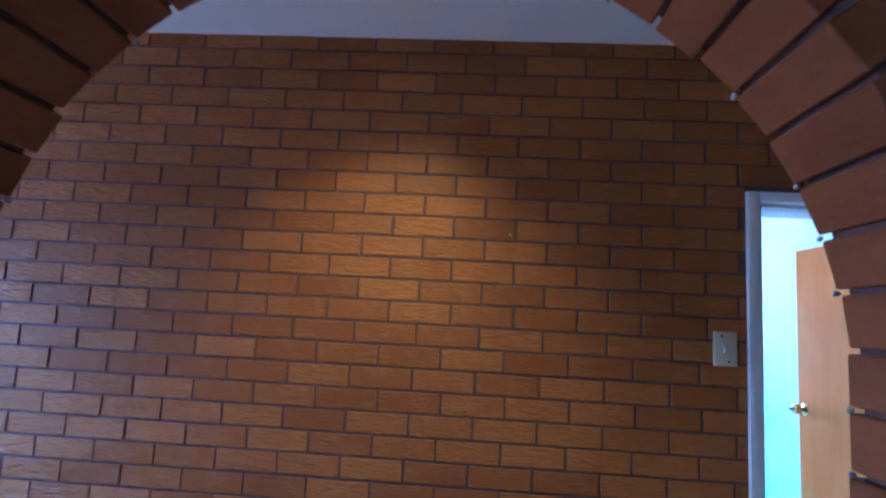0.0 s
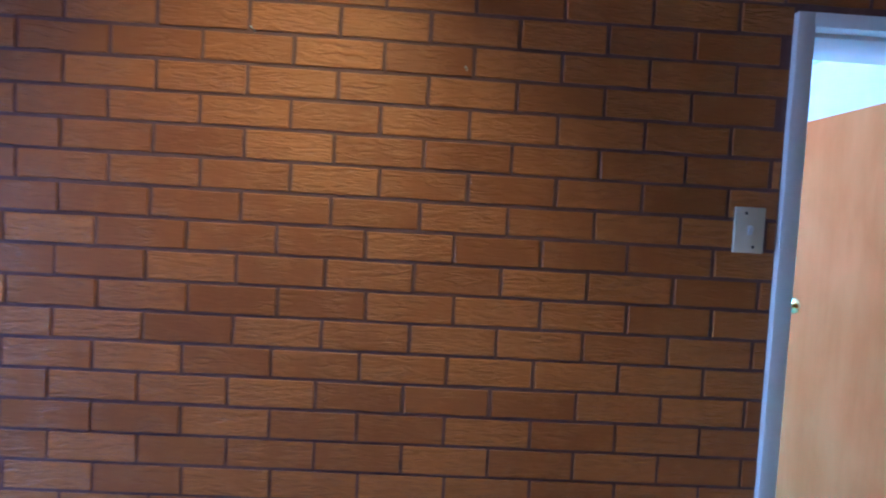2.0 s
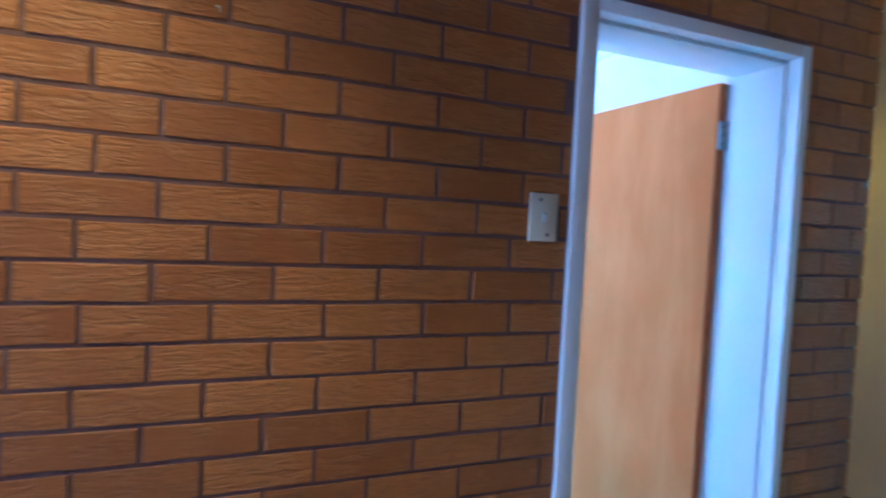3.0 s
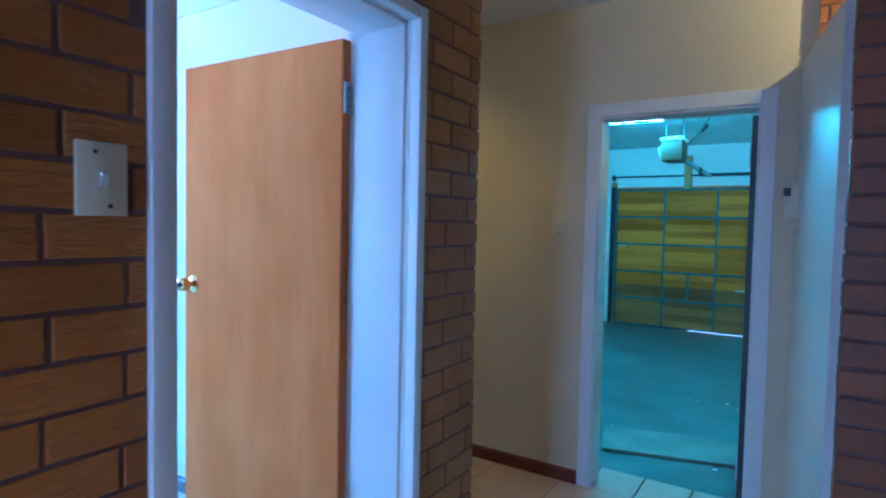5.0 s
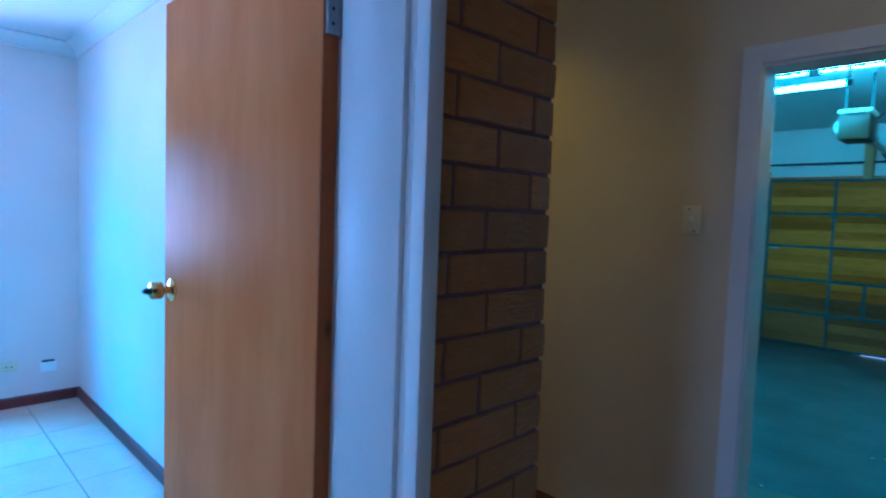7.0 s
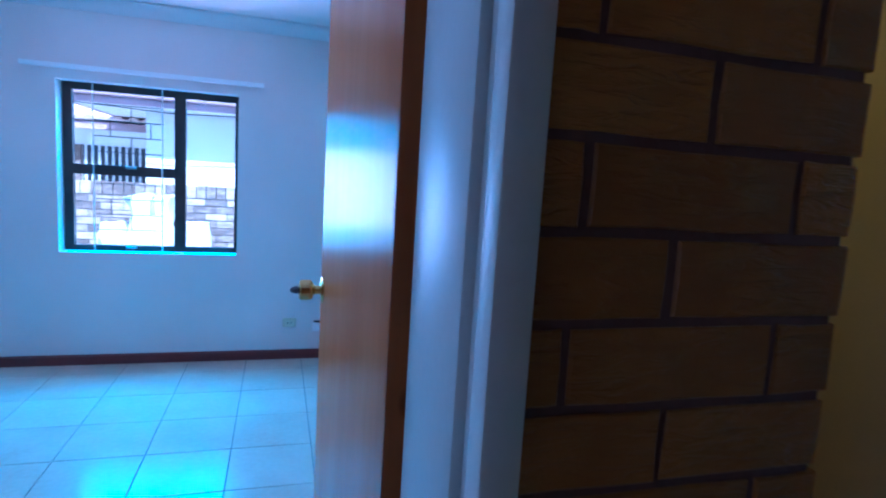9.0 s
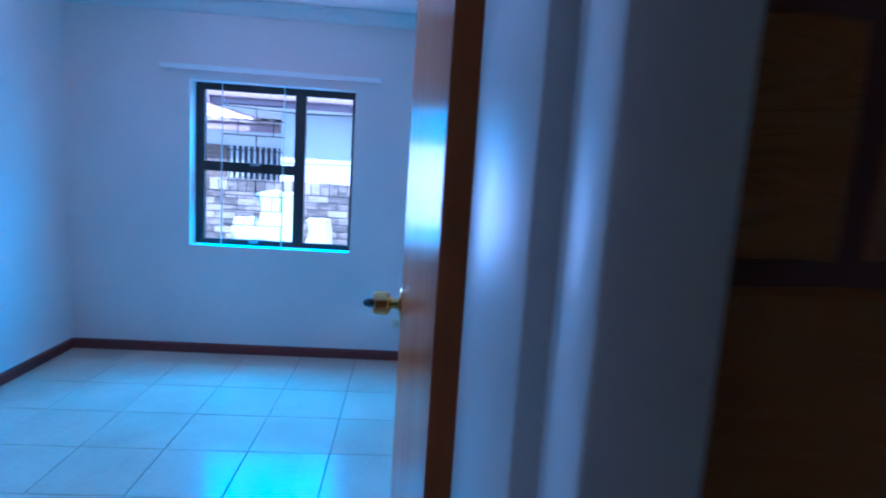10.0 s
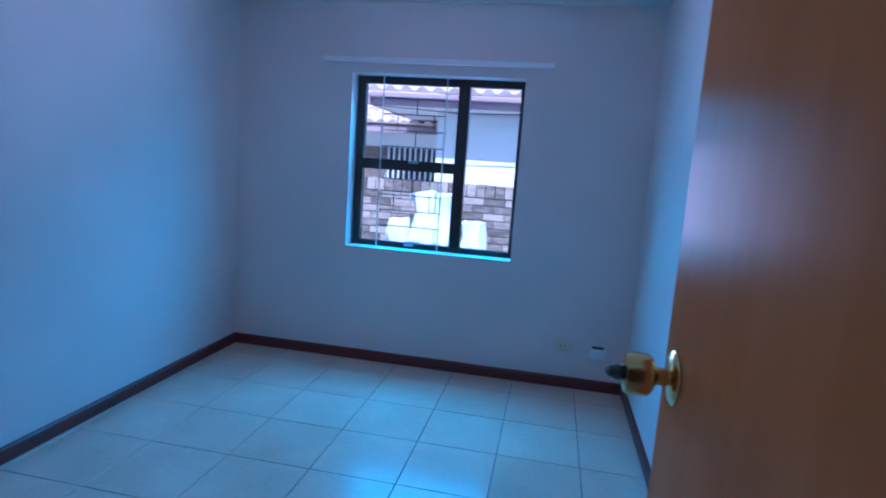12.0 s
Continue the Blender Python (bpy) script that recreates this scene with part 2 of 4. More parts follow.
    b.inputs["Roughness"].default_value, b.inputs["Coat Weight"].default_value, b.inputs["Coat Roughness"].default_value = rough, coat, 0.12
    b.inputs["IOR"].default_value = ior
    return m


DOOR_WOOD = wood("varnished_door_veneer", (0.67, 0.212, 0.056), (0.85, 0.338, 0.112), rough=0.23, ring=5.0, contrast=0.42, coat=0.0, mottle=0.82, ior=1.065)
DOOR_EDGE = wood("dark_door_edge", (0.52, 0.15, 0.042), (0.70, 0.23, 0.07), rough=0.4, coat=0.1)
GARAGE_WOOD = wood("yellow_garage_boards", (0.30, 0.085, 0.007), (0.72, 0.24, 0.022), axis=1, rough=0.45, ring=14, coat=0.1, by_piece=0.4)
BROWN_BOARD = wood("brown_garage_boards", (0.14, 0.055, 0.02), (0.40, 0.165, 0.045), axis=1, rough=0.45, ring=14, coat=0.1, by_piece=0.35)
PLANK = wood("pine_plank", (0.34, 0.20, 0.08), (0.52, 0.34, 0.16), axis=2, rough=0.6, coat=0.0)

# ---- builders ----


def box(bm, x0, y0, z0, x1, y1, z1, bevel=0.0):
    geom = bmesh.ops.create_cube(bm, size=1.0)
    vs = geom["verts"]
    for v in vs:
        v.co = Vector(((x0 + x1) / 2 + v.co.x * (x1 - x0), (y0 + y1) / 2 + v.co.y * (y1 - y0), (z0 + z1) / 2 + v.co.z * (z1 - z0)))
    if bevel:
        es = list({e for v in vs for e in v.link_edges})
        bmesh.ops.bevel(bm, geom=es, offset=bevel, segments=2, affect="EDGES", profile=0.5)
    return bm


def boxes(*rows, bevel=0.0):
    bm = bmesh.new()
    for r in rows:
        box(bm, *r, bevel=bevel)
    return bm


def lathe(profile, m=None, steps=24):
    """A turned shape from (radius, height) pairs along z, then moved by m."""
    bm = bmesh.new()
    rings = []
    for r, h in profile:
        rings.append([bm.verts.new((max(r, 1e-4) * math.cos(2 * math.pi * k / steps), max(r, 1e-4) * math.sin(2 * math.pi * k / steps), h)) for k in range(steps)])
    for a, b in zip(rings, rings[1:]):
        for k in range(steps):
            bm.faces.new((a[k], a[(k + 1) % steps], b[(k + 1) % steps], b[k]))
    bm.faces.new(rings[0][::-1])
    bm.faces.new(rings[-1])
    if m is not None:
        bmesh.ops.transform(bm, matrix=m, verts=bm.verts)
    return bm


def prism(outline, axis, a, b):
    """A flat outline (pairs) drawn out along an axis from a to b. The pairs are the other two axes in order."""
    bm = bmesh.new()

    def at(p, s):
        q = list(p)
        q.insert(axis, s)
        return q
    lo = [bm.verts.new(at(p, a)) for p in outline]
    hi = [bm.verts.new(at(p, b)) for p in outline]
    bm.faces.new(lo)
    bm.faces.new(hi[::-1])
    for k in range(len(outline)):
        bm.faces.new((lo[k], lo[(k + 1) % len(lo)], hi[(k + 1) % len(lo)], hi[k]))
    bmesh.ops.recalc_face_normals(bm, faces=bm.faces)
    return bm


def tube_along(points, radius, steps=8):
    """A round bar through the points."""
    bm = bmesh.new()
    rings = []
    pts = [Vector(p) for p in points]
    for k, p in enumerate(pts):
        d = (pts[min(k + 1, len(pts) - 1)] - pts[max(k - 1, 0)]).normalized()
        u = d.orthogonal().normalized()
        w = d.cross(u)
        rings.append([bm.verts.new(p + radius * (math.cos(2 * math.pi * j / steps) * u + math.sin(2 * math.pi * j / steps) * w)) for j in range(steps)])
    for a, b in zip(rings, rings[1:]):
        best = min(range(steps), key=lambda s: (a[0].co - b[s].co).length)
        for j in range(steps):
            bm.faces.new((a[j], a[(j + 1) % steps], b[(j + 1 + best) % steps], b[(j + best) % steps]))
    bm.faces.new(rings[0][::-1])
    bm.faces.new(rings[-1])
    bmesh.ops.recalc_face_normals(bm, faces=bm.faces)
    return bm


def mesh_of(name, bm, material, smooth=False):
    data = bpy.data.meshes.new(name)
    bm.to_mesh(data)
    bm.free()
    data.materials.append(material)
    if smooth:
        for p in data.polygons:
            p.use_smooth = True
        data.set_sharp_from_angle(angle=radians(35))
    return data


def part(name, bm, material, parent=None, label="", smooth=False, m=None):
    """One mesh object, under a thing or a part if a parent is given."""
    ob = new(name, mesh_of(name, bm, material, smooth))
    if m is not None:
        ob.matrix_world = m
    if parent is not None:
        ob.parent = parent
    return tagged(ob, label) if label else ob


def structure(name, bm, material, label="", category="wall"):
    return tagged(part(name, bm, material), label, category, kind="structure")


def thing(name, label, category, group=""):
    return tagged(new(name), label, category, group)


# ---- large structure ----
PITCH, COURSE, JOINT = 0.2355, 0.0826, 0.010
HALL_H, ROOM_H = 2.69, 2.60
PIER = 2.42
OPEN_L, OPEN_R, OPEN_T = 1.205, 2.055, 2.110
RIGHT, LEFT, BACK = 2.39, -0.50, 4.141
GX = 3.715
PASS_X = 2.95
ARCH_X, ARCH_Z, ARCH_R, ARCH_Y, ARCH_D = 0.073, 1.515, 0.690, -1.245, 0.23

wall_brick = structure("wall_brick", boxes(
    (-3.3, 0.004, -0.02, OPEN_L, 0.25, HALL_H + 0.1), (OPEN_R, 0.004, -0.02, PIER - 0.009, 0.25, HALL_H + 0.1),
    (OPEN_L, 0.004, OPEN_T, OPEN_R, 0.25, HALL_H + 0.1)), MORTAR, "orange-brown lacquered brick wall with dark raked mortar joints")

# bedroom shell
structure("wall_bedroom_inner", boxes((LEFT - 0.1, 0.25, -0.02, OPEN_L, 0.268, ROOM_H + 0.1), (OPEN_R, 0.25, -0.02, RIGHT + 0.1, 0.268, ROOM_H + 0.1),
          (OPEN_L, 0.25, OPEN_T, OPEN_R, 0.268, ROOM_H + 0.1)), PLASTER, "white plaster on the bedroom side of the brick wall")
structure("wall_bedroom_left", boxes((LEFT - 0.12, 0.268, -0.02, LEFT, BACK + 0.2, ROOM_H + 0.1)), PLASTER, "white plastered bedroom side wall, plain")
structure("wall_bedroom_right", boxes((RIGHT, 0.268, -0.02, RIGHT + 0.11, BACK + 0.2, ROOM_H + 0.1)), PLASTER, "white plastered bedroom wall beside the door")
WX0, WX1, WZ0, WZ1 = 0.364, 1.556, 0.825, 2.045
structure("wall_bedroom_back", boxes((LEFT, BACK, -0.02, WX0, BACK + 0.2, ROOM_H + 0.1), (WX1, BACK, -0.02, RIGHT, BACK + 0.2, ROOM_H + 0.1),
          (WX0, BACK, -0.02, WX1, BACK + 0.2, WZ0), (WX0, BACK, WZ1, WX1, BACK + 0.2, ROOM_H + 0.1)), PLASTER, "white plastered wall with a window opening")
structure("ceiling_bedroom", boxes((LEFT, 0.268, ROOM_H, RIGHT, BACK, ROOM_H + 0.08)), CEILING, "plain white bedroom ceiling", "ceiling")


def cove(axis, a, b, at, side):
    """A concave cornice under the bedroom ceiling along a wall."""
    r = 0.09
    pts = [(0.0, 0.0), (0.0, -r)] + [(0.012 + (r - 0.012) * (1 - math.cos(u * math.pi / 16)), -r + (r - 0.012) * math.sin(u * math.pi / 16)) for u in range(9)] + [(r, 0.0)]
    return prism([(at + side * p, ROOM_H + q) for p, q in pts], axis, a, b)


structure("trim_cornice_back", cove(0, LEFT, RIGHT, BACK, -1), CEILING, "white coved cornice", "cornice")
structure("trim_cornice_left", cove(1, 0.268, BACK, LEFT, 1), CEILING, "white coved cornice", "cornice")
structure("trim_cornice_right", cove(1, 0.268, BACK, RIGHT, -1), CEILING, "white coved cornice", "cornice")
structure("trim_cornice_front", cove(0, LEFT, RIGHT, 0.268, 1), CEILING, "white coved cornice", "cornice")


def skirting(axis, a, b, at, side):
    h, d = 0.075, 0.016
    return prism([(at, 0.0), (at + side * d, 0.0), (at + side * d, h - 0.012), (at + side * d * 0.5, h - 0.002), (at, h)], axis, a, b)


for name, args in (("baseboard_back", (0, LEFT, RIGHT, BACK, -1)), ("baseboard_left", (1, 0.268, BACK, LEFT, 1)), ("baseboard_right", (1, 0.268, BACK, RIGHT, -1)),
                   ("baseboard_front", (0, LEFT, OPEN_L, 0.268, 1)), ("baseboard_garage_wall", (1, 0.04, 2.6, GX, -1))):
    structure(name, skirting(*args), SKIRTING, "dark red varnished wooden skirting board", "baseboard")

# hall shell: garage wall, side walls, ceiling
GY0, GY1, GT = -0.825, -0.016, 2.09
structure("wall_garage_side", boxes((GX, GY1, -0.15, GX + 0.15, 2.6, 2.9), (GX, -1.4, -0.15, GX + 0.15, GY0, 2.9), (GX, GY0, GT, GX + 0.15, GY1, 2.9)), CREAM,
          "cream plastered wall around the garage doorway")
structure("wall_recess_end", boxes((RIGHT + 0.11, 2.5, -0.02, GX, 2.6, HALL_H + 0.1)), CREAM, "cream plastered end wall of the recess")
structure("ceiling_hall", boxes((-3.3, ARCH_Y, HALL_H, PIER, 0.004, HALL_H + 0.08), (PIER, ARCH_Y, HALL_H, GX, 2.5, HALL_H + 0.08), (PASS_X, ARCH_Y - ARCH_D, HALL_H, GX, ARCH_Y, HALL_H + 0.08)), CEILING, "plain white hall ceiling", "ceiling")
structure("wall_hall_end", boxes((-3.42, ARCH_Y - 0.3, -0.02, -3.3, -1.02, HALL_H + 0.1), (-3.42, -0.2, -0.02, -3.3, 0.25, HALL_H + 0.1),
          (-3.42, -1.02, -0.02, -3.3, -0.2, 0.8), (-3.42, -1.02, 2.05, -3.3, -0.2, HALL_H + 0.1)), PLASTER, "white plastered end wall with a window opening")


def arch_wall():
    """The wall with the round-headed opening; the opening runs to the floor."""
    y0, y1 = ARCH_Y - ARCH_D + 0.006, ARCH_Y - 0.006
    r = ARCH_R + 0.018
    top = HALL_H + 0.1
    bm = boxes((-3.3, y0, -0.02, ARCH_X - r, y1, top), (ARCH_X + r, y0, -0.02, PASS_X, y1, top))
    n = 28
    ring = [(ARCH_X - r * math.cos(math.pi * k / n), ARCH_Z + r * math.sin(math.pi * k / n)) for k in range(n + 1)]
    for (xa, za), (xb, zb) in zip(ring, ring[1:]):
        v = [bm.verts.new(c) for c in ((xa, y0, za), (xb, y0, zb), (xb, y0, top), (xa, y0, top), (xa, y1, za), (xb, y1, zb), (xb, y1, top), (xa, y1, top))]
        for q in ((0, 1, 2, 3), (7, 6, 5, 4), (0, 4, 5, 1), (3, 2, 6, 7)):
            bm.faces.new([v[k] for k in q])
    bmesh.ops.recalc_face_normals(bm, faces=bm.faces)
    return bm


wall_arch = structure("wall_arch", arch_wall(), MORTAR, "brown brick wall with a round-headed archway")

# living room behind the arch, closed around the start of the walk
LY = -5.2
# the window opening here is out of view and added to let light in
structure("wall_living_left", boxes((-3.42, LY, -0.02, -3.3, -4.2, 2.8), (-3.42, -3.0, -0.02, -3.3, ARCH_Y - 0.3, 2.8), (-3.42, -4.2, -0.02, -3.3, -3.0, 0.8), (-3.42, -4.2, 2.05, -3.3, -3.0, 2.8)), PLASTER, "white plastered living room wall with an added window opening")
structure("wall_living_back", boxes((-3.42, LY - 0.12, -0.02, GX, LY, 2.8)), PLASTER, "plain white plastered living room wall")
structure("wall_living_right", boxes((GX, LY, -0.02, GX + 0.15, -1.4, 2.8)), PLASTER, "plain white plastered living room wall")
structure("ceiling_living", boxes((-3.3, LY, HALL_H, GX, ARCH_Y - ARCH_D, HALL_H + 0.08)), CEILING, "plain white living room ceiling", "ceiling")

floor_house = structure("floor", boxes((-3.42, LY - 0.12, -0.12, GX, BACK, -0.006)), GROUT, "cream ceramic tile floor with thin grey grout lines", "floor")

# garage shell
GFX, GZ, GH = 9.88, -0.09, 2.74
structure("floor_garage", boxes((GX, -1.6, -0.3, GFX + 0.4, 2.6, GZ)), CONCRETE, "stained grey concrete garage floor", "floor")
structure("ceiling_garage", boxes((GX + 0.15, -1.4, GH, GFX + 0.2, 2.4, GH + 0.08)), CEILING, "white garage ceiling boards", "ceiling")
structure("wall_garage_left", boxes((GX + 0.15, 2.4, -0.3, GFX + 0.3, 2.52, GH + 0.1)), PLASTER, "white painted garage wall")
structure("wall_garage_right", boxes((GX + 0.15, -1.52, -0.3, GFX + 0.3, -1.4, GH + 0.1)), PLASTER, "white painted garage wall")
GD0, GD1, GDT = -0.66, 1.58, 2.07
structure("wall_garage_front", boxes((GFX + 0.06, GD1 + 0.02, -0.3, GFX + 0.25, 2.4, GH + 0.1), (GFX + 0.06, -1.4, -0.3, GFX + 0.25, GD0 - 0.02, GH + 0.1),
          (GFX + 0.06, GD0 - 0.02, GDT + 0.02, GFX + 0.25, GD1 + 0.02, GH + 0.1)), PLASTER, "white painted garage wall around the overhead door")

# outside ground
structure("ground", boxes((-300, BACK + 0.2, -0.4, 300, 600, -0.15)), noisy("paving", (0.30, 0.29, 0.27), (0.45, 0.43, 0.40), 1.5, 0.85, 0.05, 0.3, 30), "pale paved ground", "ground")
structure("ground_front", boxes((-300, -300, -0.5, 300, BACK + 0.2, -0.31)), noisy("paving_front", (0.30, 0.29, 0.27), (0.45, 0.43, 0.40), 1.5, 0.85, 0.05, 0.3, 30), "pale paved ground", "ground")

# ---- doors ----


door_frame = thing("door_1", "white enamelled steel door frame set in the brick wall", "door frame")
door_frame["kind"] = "structure"
J = 0.045
# each jamb: a face band proud of the brick, a stepped inner band, the wide reveal and the rebate step
for sgn, edge, more in ((1, OPEN_L, 0.010), (-1, OPEN_R, 0.0)):
    def across(a, b, y0, y1, z1):
        xa, xb = sorted((edge + sgn * a, edge + sgn * b))
        return (xa, y0, 0.0, xb, y1, z1)
    part("jamb", boxes(across(-0.006, 0.033 + more, -0.016, 0.02, OPEN_T + 0.006),
         across(0.0, 0.020, 0.02, 0.28, OPEN_T - 0.02), across(0.020, 0.030 + more, 0.02, 0.04, OPEN_T - 0.030), across(0.020, 0.041 + more, 0.04, 0.235, OPEN_T - 0.041), bevel=0.0035), FRAME, door_frame, smooth=True)
part("head", boxes((OPEN_L + 0.033, -0.016, OPEN_T - 0.033, OPEN_R - 0.033, 0.02, OPEN_T + 0.006),
     (OPEN_L, 0.02, OPEN_T - 0.020, OPEN_R, 0.28, OPEN_T), (OPEN_L + 0.02, 0.04, OPEN_T - 0.041, OPEN_R - 0.02, 0.235, OPEN_T - 0.020), (OPEN_L + 0.03, 0.02, OPEN_T - 0.030, OPEN_R - 0.03, 0.04, OPEN_T - 0.020), bevel=0.0035), FRAME, door_frame, smooth=True)

door = thing("bedroom_door", "varnished orange-brown veneer door standing open into the bedroom", "door")
LX0, LX1, LY0, LY1 = 0.0, 0.038, 0.0, 0.812
LEAF = pose(1.996, 0.272, 0, 0, 0, 1.9)
part("leaf", boxes((LX0, LY0 + 0.004, 0.012, LX1, LY1, 2.058), bevel=0.0015), DOOR_WOOD, door)
part("edge_strip", boxes((LX0 + 0.0005, LY0, 0.012, LX1 - 0.0005, LY0 + 0.004, 2.0575)), DOOR_EDGE, door, "dark lipping along the hinge edge")


def knob(parent, x, y, z, side):
    """A turned knob on a rose; side -1 looks towards -x."""
    m = pose(x, y, z, 0, 90 * side, 0)
    k = part("knob", lathe([(0.012, 0.004), (0.011, 0.02), (0.014, 0.024), (0.022, 0.027), (0.0265, 0.032), (0.0265, 0.054), (0.024, 0.060), (0.014, 0.0625), (0.0, 0.063)], m), BRASS, parent, "brass door knob", smooth=True)
    part("rose", lathe([(0.034, 0.0), (0.034, 0.002), (0.030, 0.005), (0.016, 0.007), (0.012, 0.009)], m), BRASS, k, "round brass rose", smooth=True)
    part("keyhole_tip", lathe([(0.007, 0.062), (0.010, 0.065), (0.0105, 0.069), (0.008, 0.075), (0.0075, 0.079), (0.003, 0.083), (0.0, 0.0835)], m, 14), DARK_STEEL, k, "dark steel turn button", smooth=True)


knob(door, LX0, 0.760, 1.21, -1)
knob(door, LX1, 0.760, 1.21, 1)
for hz in (1.87, 0.25):
    h = part("hinge", boxes((LX0 + 0.004, -0.010, hz - 0.05, LX1 - 0.004, LY0 + 0.0005, hz + 0.05), bevel=0.001), STEEL, door, "steel butt hinge")
    part("pin", lathe([(0.006, -0.052), (0.006, 0.052)], pose(LX1 + 0.002, -0.010, hz)), STEEL, h, smooth=True)
    for dz in (-0.03, 0.0, 0.03):
        part("screw", lathe([(0.004, 0.0), (0.003, 0.0015)], pose(LX0 + 0.016, -0.0105, hz + dz, 90, 0, 0), 8), BLACK, h)

for ob in list(door.children_recursive):
    if ob.parent is door:
        ob.matrix_world = LEAF

gframe = thing("door_2", "white enamelled steel frame of the garage doorway", "door frame")
gframe["kind"] = "structure"
part("jamb", boxes((GX - 0.012, GY1 - 0.02, -0.09, GX + 0.03, GY1 + 0.05, GT + 0.05), (GX - 0.004, GY1 - 0.029, -0.09, GX + 0.145, GY1 - 0.02, GT - 0.02), bevel=0.004), FRAME, gframe)
part("jamb", boxes((GX - 0.012, GY0 - 0.05, -0.09, GX + 0.03, GY0 + 0.02, GT + 0.05), (GX - 0.004, GY0 + 0.02, -0.09, GX + 0.145, GY0 + 0.029, GT - 0.02), bevel=0.004), FRAME, gframe)
part("head", boxes((GX - 0.012, GY0 + 0.02, GT - 0.02, GX + 0.03, GY1 - 0.02, GT + 0.05), (GX - 0.004, GY0 + 0.029, GT - 0.035, GX + 0.145, GY1 - 0.029, GT - 0.02), bevel=0.004), FRAME, gframe)

# white flush door standing open against the arch wall
side_door = thing("hall_door", "white painted flush door standing open against the brick wall", "door")
WD = pose(3.69, -0.965, 0, 0, 0, 188.6)
part("leaf", boxes((0.0, 0.0, 0.012, 0.80, 0.04, 2.235), bevel=0.002), FRAME, side_door).matrix_world = WD
part("edge_strip", boxes((0.80, 0.001, 0.012, 0.803, 0.039, 2.234)), PLASTER, side_door).matrix_world = WD

garage_leaf = thing("garage_entry_door", "dark brown wooden door standing open into the garage", "door")
part("leaf", boxes((GX + 0.165, -0.795, -0.07, GX + 0.965, -0.757, 2.045), bevel=0.002), DOOR_EDGE, garage_leaf)
part("edge_strip", boxes((GX + 0.161, -0.794, -0.07, GX + 0.165, -0.758, 2.045)), BLACK, garage_leaf)
for hz in (0.22, 1.85):
    part("hinge", boxes((GX + 0.15, -0.758, hz - 0.05, GX + 0.19, -0.751, hz + 0.05), bevel=0.001), STEEL, garage_leaf, "steel butt hinge")

# ---- hall things ----


def light_switch(x, y, z, yaw, label, w=0.083, h=0.124, mat=IVORY):
    """A screwed plate with one rocker; it faces -y before it is turned."""
    sw = thing("light_switch", label, "light switch", "light switches")
    m = pose(x, y, z, 0, 0, yaw)
    plate = boxes((-w / 2, -0.009, -h / 2, w / 2, 0.0, h / 2), bevel=0.0025)
    part("plate", plate, mat, sw, smooth=True).matrix_world = m
    part("rocker_well", boxes((-0.011, -0.0105, -0.019, 0.011, -0.009, 0.019), bevel=0.0008), mat, sw).matrix_world = m
    part("rocker", prism([(-0.0105, -0.013), (-0.0135, -0.012), (-0.0175, 0.006), (-0.0105, 0.013)], 0, -0.006, 0.006), WHITE_PLASTIC, sw, "small white rocker").matrix_world = m
    for sx, sz in ((-0.012, 0.045), (0.012, -0.045)):
        part("screw", lathe([(0.0042, 0.009), (0.0036, 0.0102), (0.0, 0.0104)], m @ pose(sx, 0, sz, 90, 0, 0), 10), BLACK, sw)
    return sw


light_switch(1.117, -0.001, 1.530, 0, "ivory plastic light switch screwed to the brick wall")
light_switch(GX, 0.190, 1.477, -90, "ivory plastic light switch on the cream wall", 0.075, 0.115)

phone = thing("intercom_handset", "ivory plastic intercom handset on the wall beside the garage doorway", "intercom")
PM = pose(GX, -0.945, 1.59, 0, 0, -90)
part("base", boxes((-0.030, -0.022, -0.075, 0.030, 0.0, 0.085), bevel=0.005), IVORY, phone, smooth=True).matrix_world = PM
part("cradle", boxes((-0.032, -0.060, 0.038, -0.004, -0.022, 0.075), bevel=0.003), BLACK, phone, "dark cradle hook").matrix_world = PM
part("handset", prism([(-0.030, -0.09), (-0.058, -0.085), (-0.064, 0.07), (-0.050, 0.10), (-0.030, 0.095)], 0, 0.0, 0.030), IVORY, phone).matrix_world = PM
part("ear_cup", boxes((-0.004, -0.046, 0.055, 0.032, -0.028, 0.102), bevel=0.008), IVORY, phone, smooth=True).matrix_world = PM
part("mouth_cup", prism([(-0.028, -0.055), (-0.060, -0.062), (-0.100, -0.098), (-0.092, -0.112), (-0.030, -0.100)], 0, -0.004, 0.032), IVORY, phone).matrix_world = PM


def downlight(x, y, z):
    d = thing("downlight", "small round recessed ceiling downlight, switched on", "ceiling light", "hall downlights")
    part("ring", lathe([(0.048, 0.0), (0.048, -0.004), (0.040, -0.008), (0.036, -0.003), (0.036, 0.0)], pose(x, y, z)), WHITE_PLASTIC, d, smooth=True)
    part("bulb", lathe([(0.033, 0.0), (0.033, -0.002), (0.0, -0.003)], pose(x, y, z)), BULB, d, "glowing warm bulb")


downlight(-0.12, -0.72, HALL_H)
downlight(3.15, 1.3, HALL_H)
downlight(3.2, -1.6, HALL_H)

for nx, nz in ((-1.149, 1.887), (-0.227, 1.973), (0.33, 1.905)):
    nail = thing("wall_nail", "small bent steel nail stuck in the brick wall", "nail", "nails in the brick wall")
    part("shank", tube_along([(nx, 0.01, nz), (nx, -0.012, nz + 0.002), (nx - 0.004, -0.016, nz + 0.006)], 0.0016, 6), STEEL, nail)
    part("head", lathe([(0.004, 0.0), (0.004, 0.001)], pose(nx - 0.004, -0.016, nz + 0.006, 60, 0, 0), 8), STEEL, nail)

